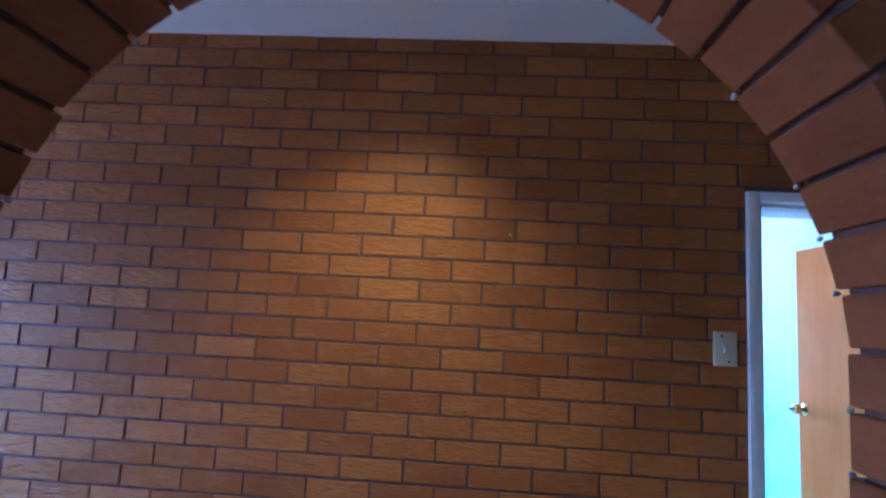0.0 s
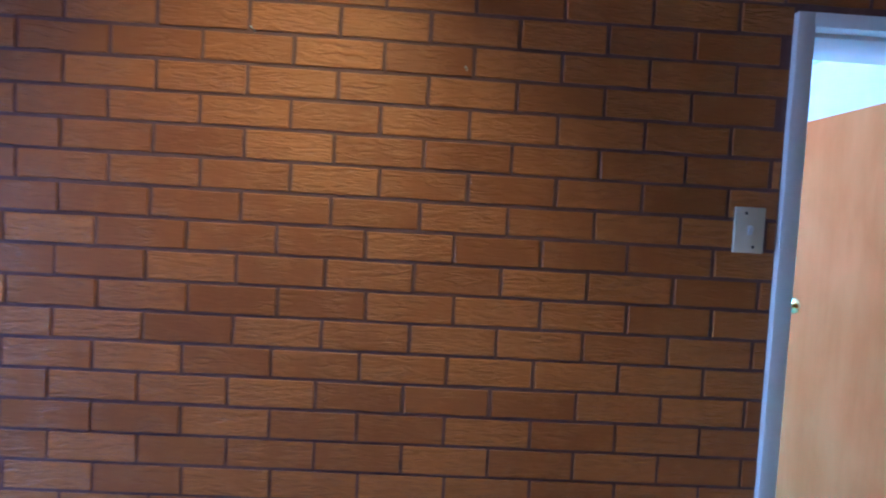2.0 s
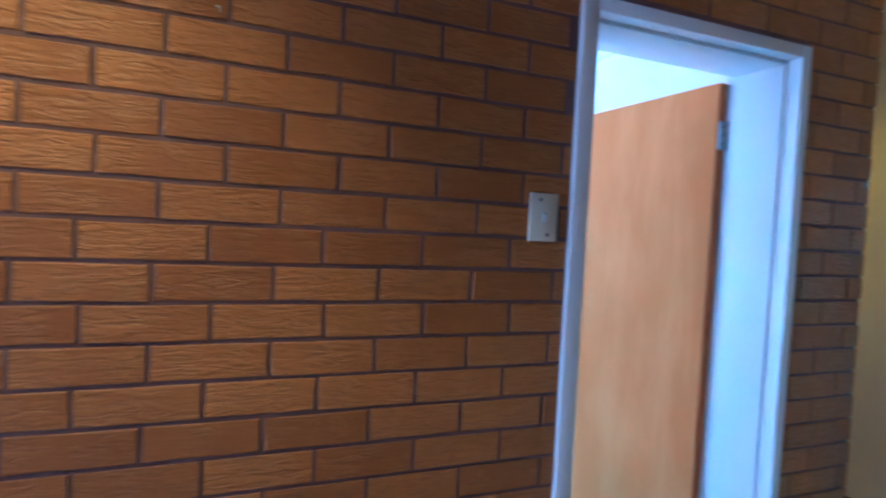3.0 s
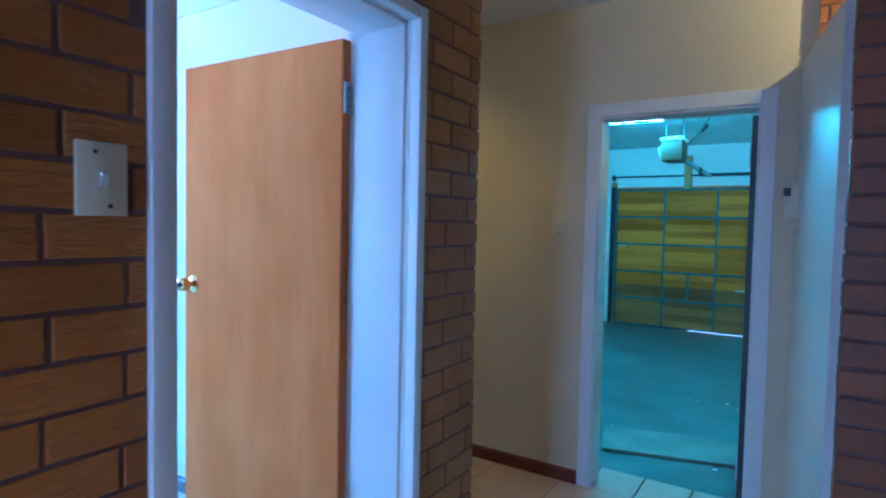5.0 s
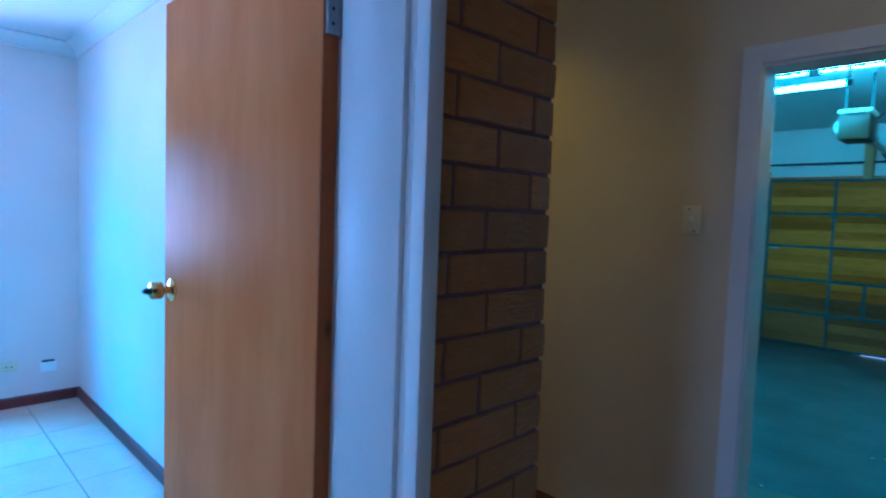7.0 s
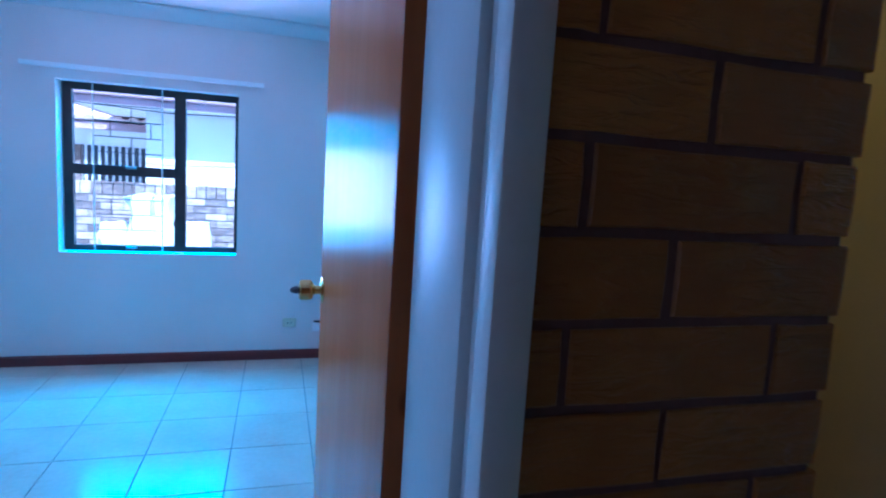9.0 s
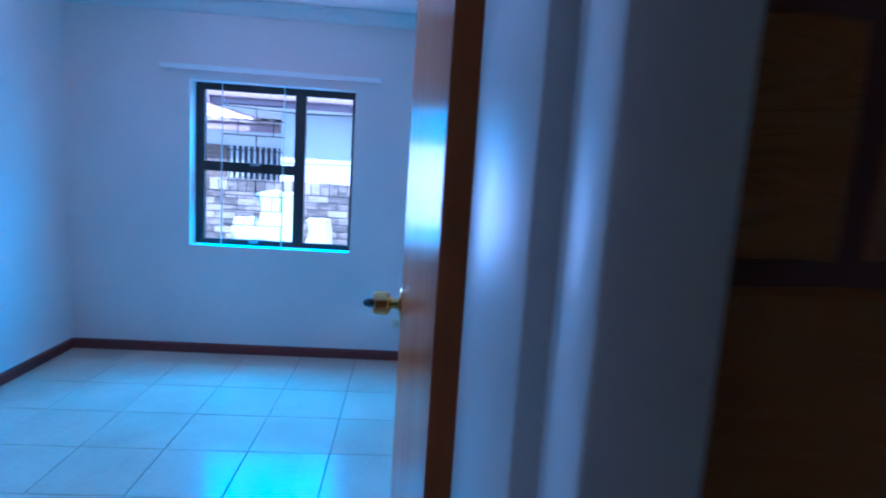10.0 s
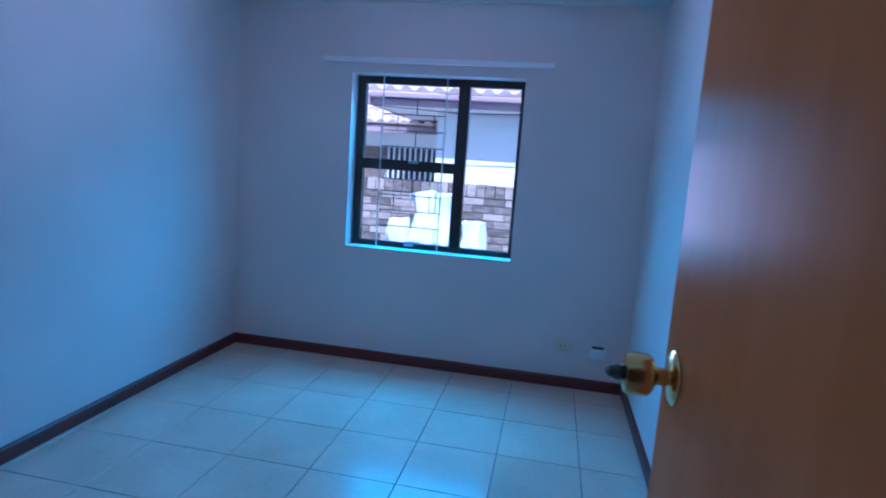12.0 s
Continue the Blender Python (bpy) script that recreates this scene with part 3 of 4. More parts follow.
# ---- bedroom things ----
FY = BACK + 0.12
win = thing("window_1", "dark bronze aluminium window with thin burglar bars", "window")
win["kind"] = "structure"
part("window_frame", boxes((WX0 + 0.002, FY, WZ0 + 0.012, WX0 + 0.062, FY + 0.05, WZ1), (WX1 - 0.03, FY, WZ0 + 0.012, WX1, FY + 0.05, WZ1),
     (WX0 + 0.062, FY, WZ1 - 0.05, WX1 - 0.03, FY + 0.05, WZ1), (WX0 + 0.062, FY, WZ0 + 0.012, WX1 - 0.03, FY + 0.05, WZ0 + 0.05)), BRONZE, win)
part("mullion", boxes((1.098, FY - 0.006, WZ0 + 0.05, 1.177, FY + 0.046, WZ1 - 0.05), bevel=0.002), BRONZE, win)
part("transom", boxes((WX0 + 0.062, FY - 0.006, 1.395, 1.098, FY + 0.046, 1.469), bevel=0.002), BRONZE, win)
part("window_sill", boxes((WX0, BACK - 0.004, WZ0, WX1, FY + 0.08, WZ0 + 0.012), bevel=0.003), PLASTER, win, "white painted inner sill")
for a, b, c, d in ((WX0 + 0.062, 1.098, 1.469, WZ1 - 0.05), (WX0 + 0.062, 1.098, WZ0 + 0.05, 1.395), (1.177, WX1 - 0.03, WZ0 + 0.05, WZ1 - 0.05)):
    g = part("pane", boxes((a - 0.005, FY + 0.022, c - 0.005, b + 0.005, FY + 0.026, d + 0.005)), GLASS, win, "clear glass pane")
    g.visible_shadow = False
for zz in (1.46, 0.865):
    part("catch", boxes((0.77, FY - 0.022, zz - 0.012, 0.84, FY - 0.004, zz + 0.006), bevel=0.003), STEEL, win, "small metal casement catch")
BARY = FY + 0.075
for lo, hi in ((1.50, 1.96), (0.90, 1.38)):
    n = 4
    zs = [hi - 0.05 - 0.115 * k for k in range(n)]
    for k, zz in enumerate(zs):
        part("burglar_bar", tube_along([(0.54, BARY, zz), (1.01, BARY, zz)], 0.004, 6), BLACK, win)
        if k + 1 < n:
            for xx in ((0.79,) if k % 2 == 0 else (0.65, 0.92)):
                part("burglar_bar", tube_along([(xx, BARY, zz), (xx, BARY, zs[k + 1])], 0.004, 6), BLACK, win)
for xx in (0.566, 1.02):
    part("upright_rod", tube_along([(xx, FY - 0.03, WZ0 + 0.012), (xx, FY - 0.03, WZ1)], 0.0045, 8), WHITE_PLASTIC, win, "thin white upright rod")

rail = thing("curtain_rail", "slim white aluminium curtain rail above the window", "curtain rail")
part("track", boxes((0.17, BACK - 0.055, 2.110, 1.735, BACK - 0.028, 2.142), bevel=0.003), BRIGHT_PLASTIC, rail)
for xx in (0.3, 0.95, 1.6):
    part("bracket", boxes((xx - 0.012, BACK - 0.04, 2.118, xx + 0.012, BACK, 2.134), bevel=0.002), WHITE_PLASTIC, rail)


def socket(x, z, mat, label, flap):
    so = thing("wall_socket", label, "socket", "sockets on the window wall")
    part("plate", boxes((x - 0.052, BACK - 0.016, z - 0.036, x + 0.052, BACK, z + 0.036), bevel=0.004), mat, so, smooth=True)
    part("face", boxes((x - 0.040, BACK - 0.020, z - 0.028, x + 0.040, BACK - 0.016, z + 0.022), bevel=0.001), mat, so)
    if flap:
        part("slot", boxes((x - 0.040, BACK - 0.02, z + 0.037, x + 0.036, BACK, z + 0.05), bevel=0.003), BLACK, so, "dark cable stub on top")
    else:
        for dx in (-0.015, 0.015):
            part("pin_hole", boxes((x + dx - 0.004, BACK - 0.0208, z - 0.008, x + dx + 0.004, BACK - 0.020, z + 0.004)), BLACK, so)


socket(2.197, 0.262, BRIGHT_PLASTIC, "white plastic wall outlet with a dark stub, above the skirting", True)
socket(1.965, 0.30, IVORY, "ivory plastic wall socket above the skirting", False)

# ---- garage things ----
gdoor = thing("garage_door", "yellow-brown timber sectional garage door in a galvanised steel grid, closed", "garage door")
NR = 5
ROWH = (GDT - GZ - 0.01) / NR
cols = [GD1, 0.843, 0.100, GD0]
for r in range(NR):
    z0 = GZ + 0.012 + r * ROWH
    for c in range(3):
        for b in range(4):
            zb = z0 + b * ROWH / 4
            part("board", boxes((GFX + 0.02, cols[c + 1], zb + 0.0005, GFX + 0.04, cols[c], zb + ROWH / 4 - 0.0005)), BROWN_BOARD if r == 0 or (r == 1 and b < 2) else GARAGE_WOOD, gdoor)
for r in range(NR + 1):
    zz = GZ + 0.012 + r * ROWH
    part("rail", boxes((GFX - 0.015, GD0, max(zz - 0.018, GZ + 0.012), GFX + 0.02, GD1, zz + 0.018), bevel=0.002), GALV, gdoor)
for c in cols:
    part("stile", boxes((GFX - 0.008, c - 0.014, GZ + 0.014, GFX + 0.0195, c + 0.014, GDT - 0.004), bevel=0.002), GALV, gdoor)
for c in cols[1:3]:
    for r in (1, 4):
        zz = GZ + 0.012 + r * ROWH
        part("bracket", boxes((GFX - 0.022, c - 0.035, zz - 0.06, GFX - 0.015, c + 0.035, zz + 0.02), bevel=0.002), GALV, gdoor)
# hidden panel added behind the boards to stop outside light leaking through
part("backing", boxes((GFX + 0.041, GD0 - 0.04, GZ + 0.014, GFX + 0.052, GD1 + 0.04, GDT + 0.05)), DOOR_EDGE, gdoor)
part("lock_bar", boxes((GFX - 0.02, 0.455, GZ + ROWH * 1.08, GFX + 0.0, 0.49, GZ + ROWH * 2.0), bevel=0.003), GALV, gdoor, "upright steel lock bar")
part("handle", boxes((GFX - 0.04, 1.43, 1.17, GFX - 0.01, 1.55, 1.19), bevel=0.004), STEEL, gdoor, "steel latch handle")
part("letter_slot", boxes((GFX - 0.004, -0.42, 0.565, GFX + 0.021, -0.18, 0.578)), WHITE_PLASTIC, gdoor, "thin bright slot")
part("bottom_seal", boxes((GFX + 0.005, 0.46, GZ + 0.001, GFX + 0.035, GD1, GZ + 0.012)), RUBBER, gdoor)

for yy in (GD1 + 0.06, GD0 - 0.075):
    post = thing("door_track", "upright steel track on a timber post beside the garage door", "door track", "garage door tracks")
    part("post", boxes((GFX + 0.0, yy - 0.035, GZ, GFX + 0.06, yy + 0.045, 2.20), bevel=0.003), PLANK, post, "rough timber post")
    part("track", boxes((GFX - 0.05, yy - 0.03, GZ, GFX - 0.0, yy - 0.022, 2.12), (GFX - 0.05, yy + 0.02, GZ, GFX - 0.0, yy + 0.028, 2.12), (GFX - 0.004, yy - 0.03, GZ, GFX + 0.0, yy + 0.028, 2.12)), BLACK, post)
    part("pulley", lathe([(0.05, -0.015), (0.05, -0.008), (0.035, -0.004), (0.035, 0.004), (0.05, 0.008), (0.05, 0.015)], pose(GFX - 0.02, yy, 2.27, 90, 0, 0)), BLACK, post, smooth=True)
shaft = thing("spring_shaft", "dark steel torsion shaft and spring above the garage door", "door spring")
part("shaft", tube_along([(GFX - 0.02, GD0 - 0.1, 2.28), (GFX - 0.02, GD1 + 0.1, 2.28)], 0.014), BLACK, shaft, smooth=True)
coil = [(GFX - 0.02 + 0.028 * math.cos(a * 0.9), -0.38 + a * 0.0042, 2.28 + 0.028 * math.sin(a * 0.9)) for a in range(180)]
part("spring", tube_along(coil, 0.006, 5), BLACK, shaft, smooth=True)
part("bracket", boxes((GFX - 0.045, 0.475, GDT + 0.01, GFX + 0.06, 0.575, 2.58), bevel=0.003), PLANK, shaft, "upright pine batten")

opener = thing("garage_door_opener", "cream boxed garage door motor hanging from the ceiling, housing colour darkened for shade", "door opener")
OX, OY, OZ = 7.1, 0.215, 2.315
# near-black base colour stands in for the shade on the beige housing
part("housing", boxes((OX - 0.16, OY - 0.112, OZ - 0.13, OX + 0.16, OY + 0.112, OZ + 0.09), bevel=0.03), noisy("shaded_beige_casing", (0.030, 0.021, 0.008), (0.055, 0.038, 0.015), 4, 0.45, 0.05, 0.05, 90), opener, smooth=True)
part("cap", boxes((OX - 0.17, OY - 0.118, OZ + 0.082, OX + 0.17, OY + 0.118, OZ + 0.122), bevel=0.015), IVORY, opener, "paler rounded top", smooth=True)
part("lamp_cover", lathe([(0.06, 0.0), (0.055, 0.03), (0.03, 0.05), (0.0, 0.055)], pose(OX, OY + 0.112, OZ, -90, 0, 0), 16), WHITE_PLASTIC, opener, "domed lamp cover", smooth=True)
part("slot", boxes((OX - 0.165, OY - 0.08, OZ + 0.072, OX - 0.158, OY + 0.07, OZ + 0.088)), BLACK, opener)
for dy in (-0.09, 0.09):
    part("hanger", boxes((OX - 0.003, OY + dy - 0.009, OZ + 0.12, OX + 0.003, OY + dy + 0.009, GH), bevel=0.001), GALV, opener, "perforated steel strap")
part("rail", boxes((OX + 0.16, OY - 0.02, OZ - 0.07, GFX - 0.06, OY + 0.02, OZ - 0.03), bevel=0.003), STEEL, opener, "long drive rail")
part("drive_arm", tube_along([(OX + 1.6, OY - 0.02, OZ - 0.05), (OX + 1.9, OY, OZ - 0.05), (GFX - 0.2, 0.37, 2.36), (GFX - 0.06, 0.33, 2.29), (GFX - 0.05, 0.2, 2.28)], 0.024, 8), BLACK, opener, "dark curved drive arm", smooth=True)
part("cable", tube_along([(OX, OY - 0.13, OZ + 0.05), (OX - 0.1, OY - 0.25, OZ + 0.14), (OX - 0.3, OY - 0.45, GH - 0.04), (OX - 0.4, OY - 0.55, GH)], 0.005, 6), BLACK, opener, smooth=True)
part("plug", tube_along([(OX - 0.13, OY - 0.285, OZ + 0.16), (OX - 0.2, OY - 0.345, OZ + 0.205)], 0.018, 8), BLACK, opener, "dark inline plug", smooth=True)

tube = thing("fluorescent_light", "bare fluorescent tube hung below the garage ceiling, lit", "ceiling light", "garage tubes")
TZ = 2.535
part("tube", tube_along([(6.40, 0.185, TZ), (6.40, 1.385, TZ)], 0.021, 12), TUBE, tube, "glowing white tube", smooth=True)
for yy in (0.17, 1.40):
    part("end_cap", lathe([(0.022, -0.02), (0.024, -0.016), (0.024, 0.016), (0.022, 0.02)], pose(6.40, yy, TZ, 90, 0, 0), 14), GALV, tube, smooth=True)
    part("hanger", boxes((6.396, yy - 0.005, TZ + 0.02, 6.404, yy + 0.005, GH - 0.03), bevel=0.001), GALV, tube, "grey metal holder")
part("batten", boxes((6.36, 0.12, GH - 0.03, 6.44, 1.46, GH), bevel=0.004), WHITE_PLASTIC, tube)
tube_far = thing("fluorescent_light", "ceiling fluorescent batten with two lit tubes end to end", "ceiling light", "garage tubes")
for a, b in ((0.475, 1.65), (-0.8, 0.395)):
    part("tube", tube_along([(6.58, a, GH - 0.055), (6.58, b, GH - 0.055)], 0.014, 12), TUBE, tube_far, "glowing white tube", smooth=True)
part("batten", boxes((6.545, -0.86, GH - 0.025, 6.615, 1.7, GH), bevel=0.003), WHITE_PLASTIC, tube_far)
part("tube_holder", boxes((6.55, 0.397, GH - 0.085, 6.61, 0.473, GH - 0.025), bevel=0.004), BLACK, tube_far, "dark joint between the tubes")

board = thing("step_board", "pale flat board lying on the garage floor inside the doorway", "board")
bmb = boxes((-0.235, -0.475, 0.0, 0.235, 0.475, 0.022), bevel=0.003)
part("panel", bmb, noisy("pale_board", (0.15, 0.145, 0.12), (0.27, 0.255, 0.21), 4, 0.75, 0.08, 0.2, 60), board).matrix_world = pose(4.85, -0.27, GZ, 0, 0, 15)
threshold = thing("door_threshold", "white tiled step under the garage doorway", "threshold")
for k in range(3):
    part("tile", boxes((GX + 0.001, GY0 + 0.036 + k * 0.258, -0.09, GX + 0.30, GY0 + 0.036 + k * 0.258 + 0.252, 0.001), bevel=0.002), TILE, threshold)
part("worn_edge", boxes((GX + 0.301, GY0 + 0.04, -0.09, GX + 0.318, GY1 - 0.04, -0.008), bevel=0.003), MORTAR, threshold, "broken dark mortar edge")

rng = random.Random(11)
for k in range(9):
    crumb = thing("rubble_crumb", "small pale crumb of mortar on the concrete floor", "rubble", "crumbs on the garage floor")
    bmc = bmesh.new()
    bmesh.ops.create_icosphere(bmc, subdivisions=1, radius=rng.uniform(0.008, 0.02))
    for v in bmc.verts:
        v.co = Vector((v.co.x * rng.uniform(0.7, 1.5), v.co.y * rng.uniform(0.7, 1.5), abs(v.co.z) * 0.6))
    part("chip", bmc, PLASTER, crumb).matrix_world = pose(rng.uniform(4.1, 6.6), rng.uniform(-0.6, 0.8), GZ, 0, 0, rng.uniform(0, 90))

can = thing("plastic_can", "blue plastic can with a white label on the garage floor", "can")
CM = pose(9.6, -0.76, GZ)
part("body", lathe([(0.085, 0.0), (0.09, 0.01), (0.09, 0.17), (0.06, 0.21), (0.03, 0.23), (0.03, 0.25)], CM, 20), noisy("blue_plastic", (0.01, 0.03, 0.30), (0.02, 0.07, 0.50), 6, 0.35, 0.08, 0.05, 60), can, smooth=True)
part("label", lathe([(0.0905, 0.05), (0.0912, 0.052), (0.0912, 0.14), (0.0905, 0.142)], CM, 20), WHITE_PLASTIC, can, "white paper label", smooth=True)
part("cap", lathe([(0.034, 0.25), (0.034, 0.28), (0.0, 0.282)], CM, 16), WHITE_PLASTIC, can, smooth=True)
sack = thing("white_sack", "slumped white plastic sack standing beside the garage door", "sack")
bms = lathe([(0.10, 0.0), (0.14, 0.05), (0.15, 0.25), (0.12, 0.40), (0.07, 0.50), (0.03, 0.53)], None, 20)
for v in bms.verts:
    v.co *= 1 + 0.13 * noise.noise(v.co * 9)
    v.co.z = max(v.co.z, 0)
part("bag", bms, WHITE_PLASTIC, sack, smooth=True).matrix_world = pose(9.6, 1.93, GZ)

# ---- outside the bedroom window ----
YARD = noisy("yard_brick", (0.13, 0.098, 0.082), (0.42, 0.32, 0.26), 9, 0.85, 0.05, 0.8, 45, (1, 1, 2.5), by_object=0.75, bump_dist=0.008)
YMORTAR = noisy("dark_yard_mortar", (0.07, 0.065, 0.06), (0.14, 0.13, 0.12), 6, 0.9, 0.05, 0.4, 60)
ROOF = noisy("red_roof_tile", (0.46, 0.33, 0.31), (0.66, 0.52, 0.48), 3, 0.7, 0.08, 0.3, 30, by_object=0.4)
WHITEWALL = noisy("white_house_wall", (0.70, 0.70, 0.68), (0.82, 0.82, 0.80), 1.0, 0.8, 0.05, 0.2, 40)
FASCIA = noisy("red_fascia", (0.30, 0.20, 0.22), (0.40, 0.28, 0.30), 2, 0.5, 0.08, 0.1, 40)
SACKING = noisy("white_sacking", (0.66, 0.66, 0.64), (0.82, 0.82, 0.80), 5, 0.7, 0.08, 0.6, 25, bump_dist=0.01)
yard_wall = tagged(part("wall_yard", boxes((-6.0, 6.512, -0.2, 8.0, 6.7, 1.14)), YMORTAR), "rough face-brick boundary wall with an upright coping course", "wall", kind="structure")


def slump(name, x, y, w, d, h, label, seed, lean=0.0, taper=0.62):
    bag = thing(name, label, "sack", "sacks along the yard wall")
    bm = bmesh.new()
    bmesh.ops.create_cube(bm, size=1.0)
    bmesh.ops.subdivide_edges(bm, edges=bm.edges, cuts=6, use_grid_fill=True)
    for v in bm.verts:
        p = v.co.copy()
        flat = Vector((p.x, p.y, 0))
        rad = max(abs(p.x), abs(p.y)) * 2
        flat = flat.normalized() * rad * 0.5 if flat.length > 1e-6 else flat
        p.x, p.y = p.x * 0.35 + flat.x * 0.65, p.y * 0.35 + flat.y * 0.65
        r = (1.08 - taper * max(0.0, p.z + 0.12) ** 1.5 - 0.12 * max(0.0, -p.z - 0.3)) * (1 - 0.10 * math.cos(p.z * 14 + seed))
        q = Vector((p.x * w * r, p.y * d * r, (p.z + 0.5) * h))
        q += Vector((1, 1, 0.6)) * 0.22 * w * noise.noise(Vector((p.x, p.y, p.z * 2)) * 3 + Vector((seed, 0, 0)))
        q.x += lean * q.z
        q.z = max(q.z, 0)
        v.co = q
    part("bag", bm, SACKING, bag, smooth=True).matrix_world = pose(x, y, -0.15)


slump("rubble_sack", 0.52, 6.18, 0.42, 0.40, 1.30, "tall white woven sack standing against the yard wall", 1.0, 0.04, 0.16)
slump("rubble_sack", 0.19, 6.22, 0.22, 0.3, 1.0, "small pale woven sack against the yard wall", 4.0, 0.0, 0.2)
slump("rubble_sack", 1.0, 6.22, 0.25, 0.3, 1.03, "small pale woven sack with dark print against the yard wall", 7.0, 0.0, 0.2)


def roof_slope(parent, corners, nu, nv):
    """Rows of curved tiles over a four-cornered slope: eave left, eave right, ridge right, ridge left."""
    a, b, c, d = (Vector(p) for p in corners)
    up = (b - a).cross(d - a).normalized()
    bm = bmesh.new()
    for j in range(nv):
        for i in range(nu):
            def at(u, v, lift):
                return (a.lerp(b, u)).lerp(d.lerp(c, u), v) + up * lift
            u0, u1, v0, v1 = i / nu, (i + 1) / nu, j / nv, (j + 1) / nv + 0.04 / nv
            prof = [(0.0, 0.0), (0.2, 0.045), (0.4, 0.06), (0.6, 0.045), (0.75, 0.01), (1.0, 0.0)]
            lo = [bm.verts.new(at(u0 + (u1 - u0) * s, v0, h + 0.03)) for s, h in prof]
            hi = [bm.verts.new(at(u0 + (u1 - u0) * s, v1, h)) for s, h in prof]
            base = [bm.verts.new(at(u0 + (u1 - u0) * s, v0, 0.0)) for s, h in prof]
            for k in range(len(prof) - 1):
                bm.faces.new((lo[k], lo[k + 1], hi[k + 1], hi[k]))
                bm.faces.new((base[k], base[k + 1], lo[k + 1], lo[k]))
    ob = part("roof_tiles", bm, ROOF, parent, "curved red clay roof tiles")
    ob["kind"] = "stuff"


house = thing("neighbour_house", "white plastered neighbouring house with a red tiled roof", "house")
part("wall", boxes((-0.05, 9.0, -0.2, 9.0, 15.0, 2.55)), WHITEWALL, house)
part("fascia", boxes((-0.95, 8.45, 2.27, 9.5, 8.49, 2.43), bevel=0.004), FASCIA, house, "dark red fascia board")
part("gutter", boxes((-0.95, 8.35, 2.37, 9.5, 8.45, 2.45), bevel=0.02), FASCIA, house, "red half-round gutter")
part("soffit", boxes((-0.95, 8.49, 2.28, 9.5, 9.0, 2.30), (-0.93, 9.0, 2.28, -0.05, 15.0, 2.30)), WHITEWALL, house)
part("side_fascia", boxes((-0.99, 8.40, 2.27, -0.95, 15.0, 2.43), bevel=0.004), FASCIA, house, "dark red fascia board along the side eave")
part("cable", tube_along([(-0.9, 8.43, 2.26), (0.4, 8.42, 2.20), (1.6, 8.42, 2.24), (2.6, 8.43, 2.27)], 0.008, 6), BLACK, house, "thin sagging cable under the eave")
roof_slope(house, ((-0.98, 8.38, 2.46), (9.5, 8.38, 2.46), (9.5, 12.2, 4.1), (1.2, 12.2, 4.1)), 44, 12)
wing = thing("neighbour_wing", "lower wing of the neighbouring house with a barred window", "house")
part("wall", boxes((-7.0, 11.5, -0.2, -0.05, 15.0, 2.4)), WHITEWALL, wing)
part("fascia", boxes((-7.5, 11.0, 2.02, -0.05, 11.05, 2.16), bevel=0.004), FASCIA, wing, "dark red fascia board")
part("soffit", boxes((-7.5, 11.05, 2.04, -0.05, 11.5, 2.06)), WHITEWALL, wing)
roof_slope(wing, ((-7.5, 10.95, 2.18), (-0.05, 10.95, 2.18), (-0.05, 14.5, 3.7), (-6.0, 14.5, 3.7)), 32, 11)
wv = part("window", boxes((-1.6, 11.47, 0.95, -0.5, 11.497, 1.75)), BLACK, wing, "dark barred window")
for k in range(10):
    part("bar", boxes((-1.56 + k * 0.112, 11.44, 0.95, -1.53 + k * 0.112, 11.47, 1.75)), WHITE_PLASTIC, wv)
part("brick_band", boxes((-3.2, 11.44, 0.9, -1.62, 11.498, 1.75)), YARD, wing, "brown face-brick panel")

# ---- pieces ----


def worn_brick(w, h, rng):
    """A brick with a chipped outline: face, narrow worn rim and sides."""
    outline = [(-0.5, -0.5), (-0.2, -0.5), (0.15, -0.5), (0.5, -0.5), (0.5, 0.0), (0.5, 0.5), (0.2, 0.5), (-0.15, 0.5), (-0.5, 0.5), (-0.5, 0.0)]
    bm = bmesh.new()
    rings = [[], [], []]
    for u, v in outline:
        x, z = u * w + rng.uniform(-1, 1) * 0.0014, v * h + rng.uniform(-1, 1) * 0.0013
        rim = rng.uniform(0.0012, 0.0032)
        for k, (inset, y) in enumerate(((rim, -0.025), (0.0, -0.025 + rim), (0.0, 0.025))):
            sx, sz = (u > 0.4) - (u < -0.4), (v > 0.4) - (v < -0.4)
            rings[k].append(bm.verts.new((x - sx * inset, y, z - sz * inset)))
    bm.faces.new(rings[0])
    for a, b in ((rings[0], rings[1]), (rings[1], rings[2])):
        for k in range(len(a)):
            j = (k + 1) % len(a)
            bm.faces.new((a[j], a[k], b[k], b[j]))
    return bm


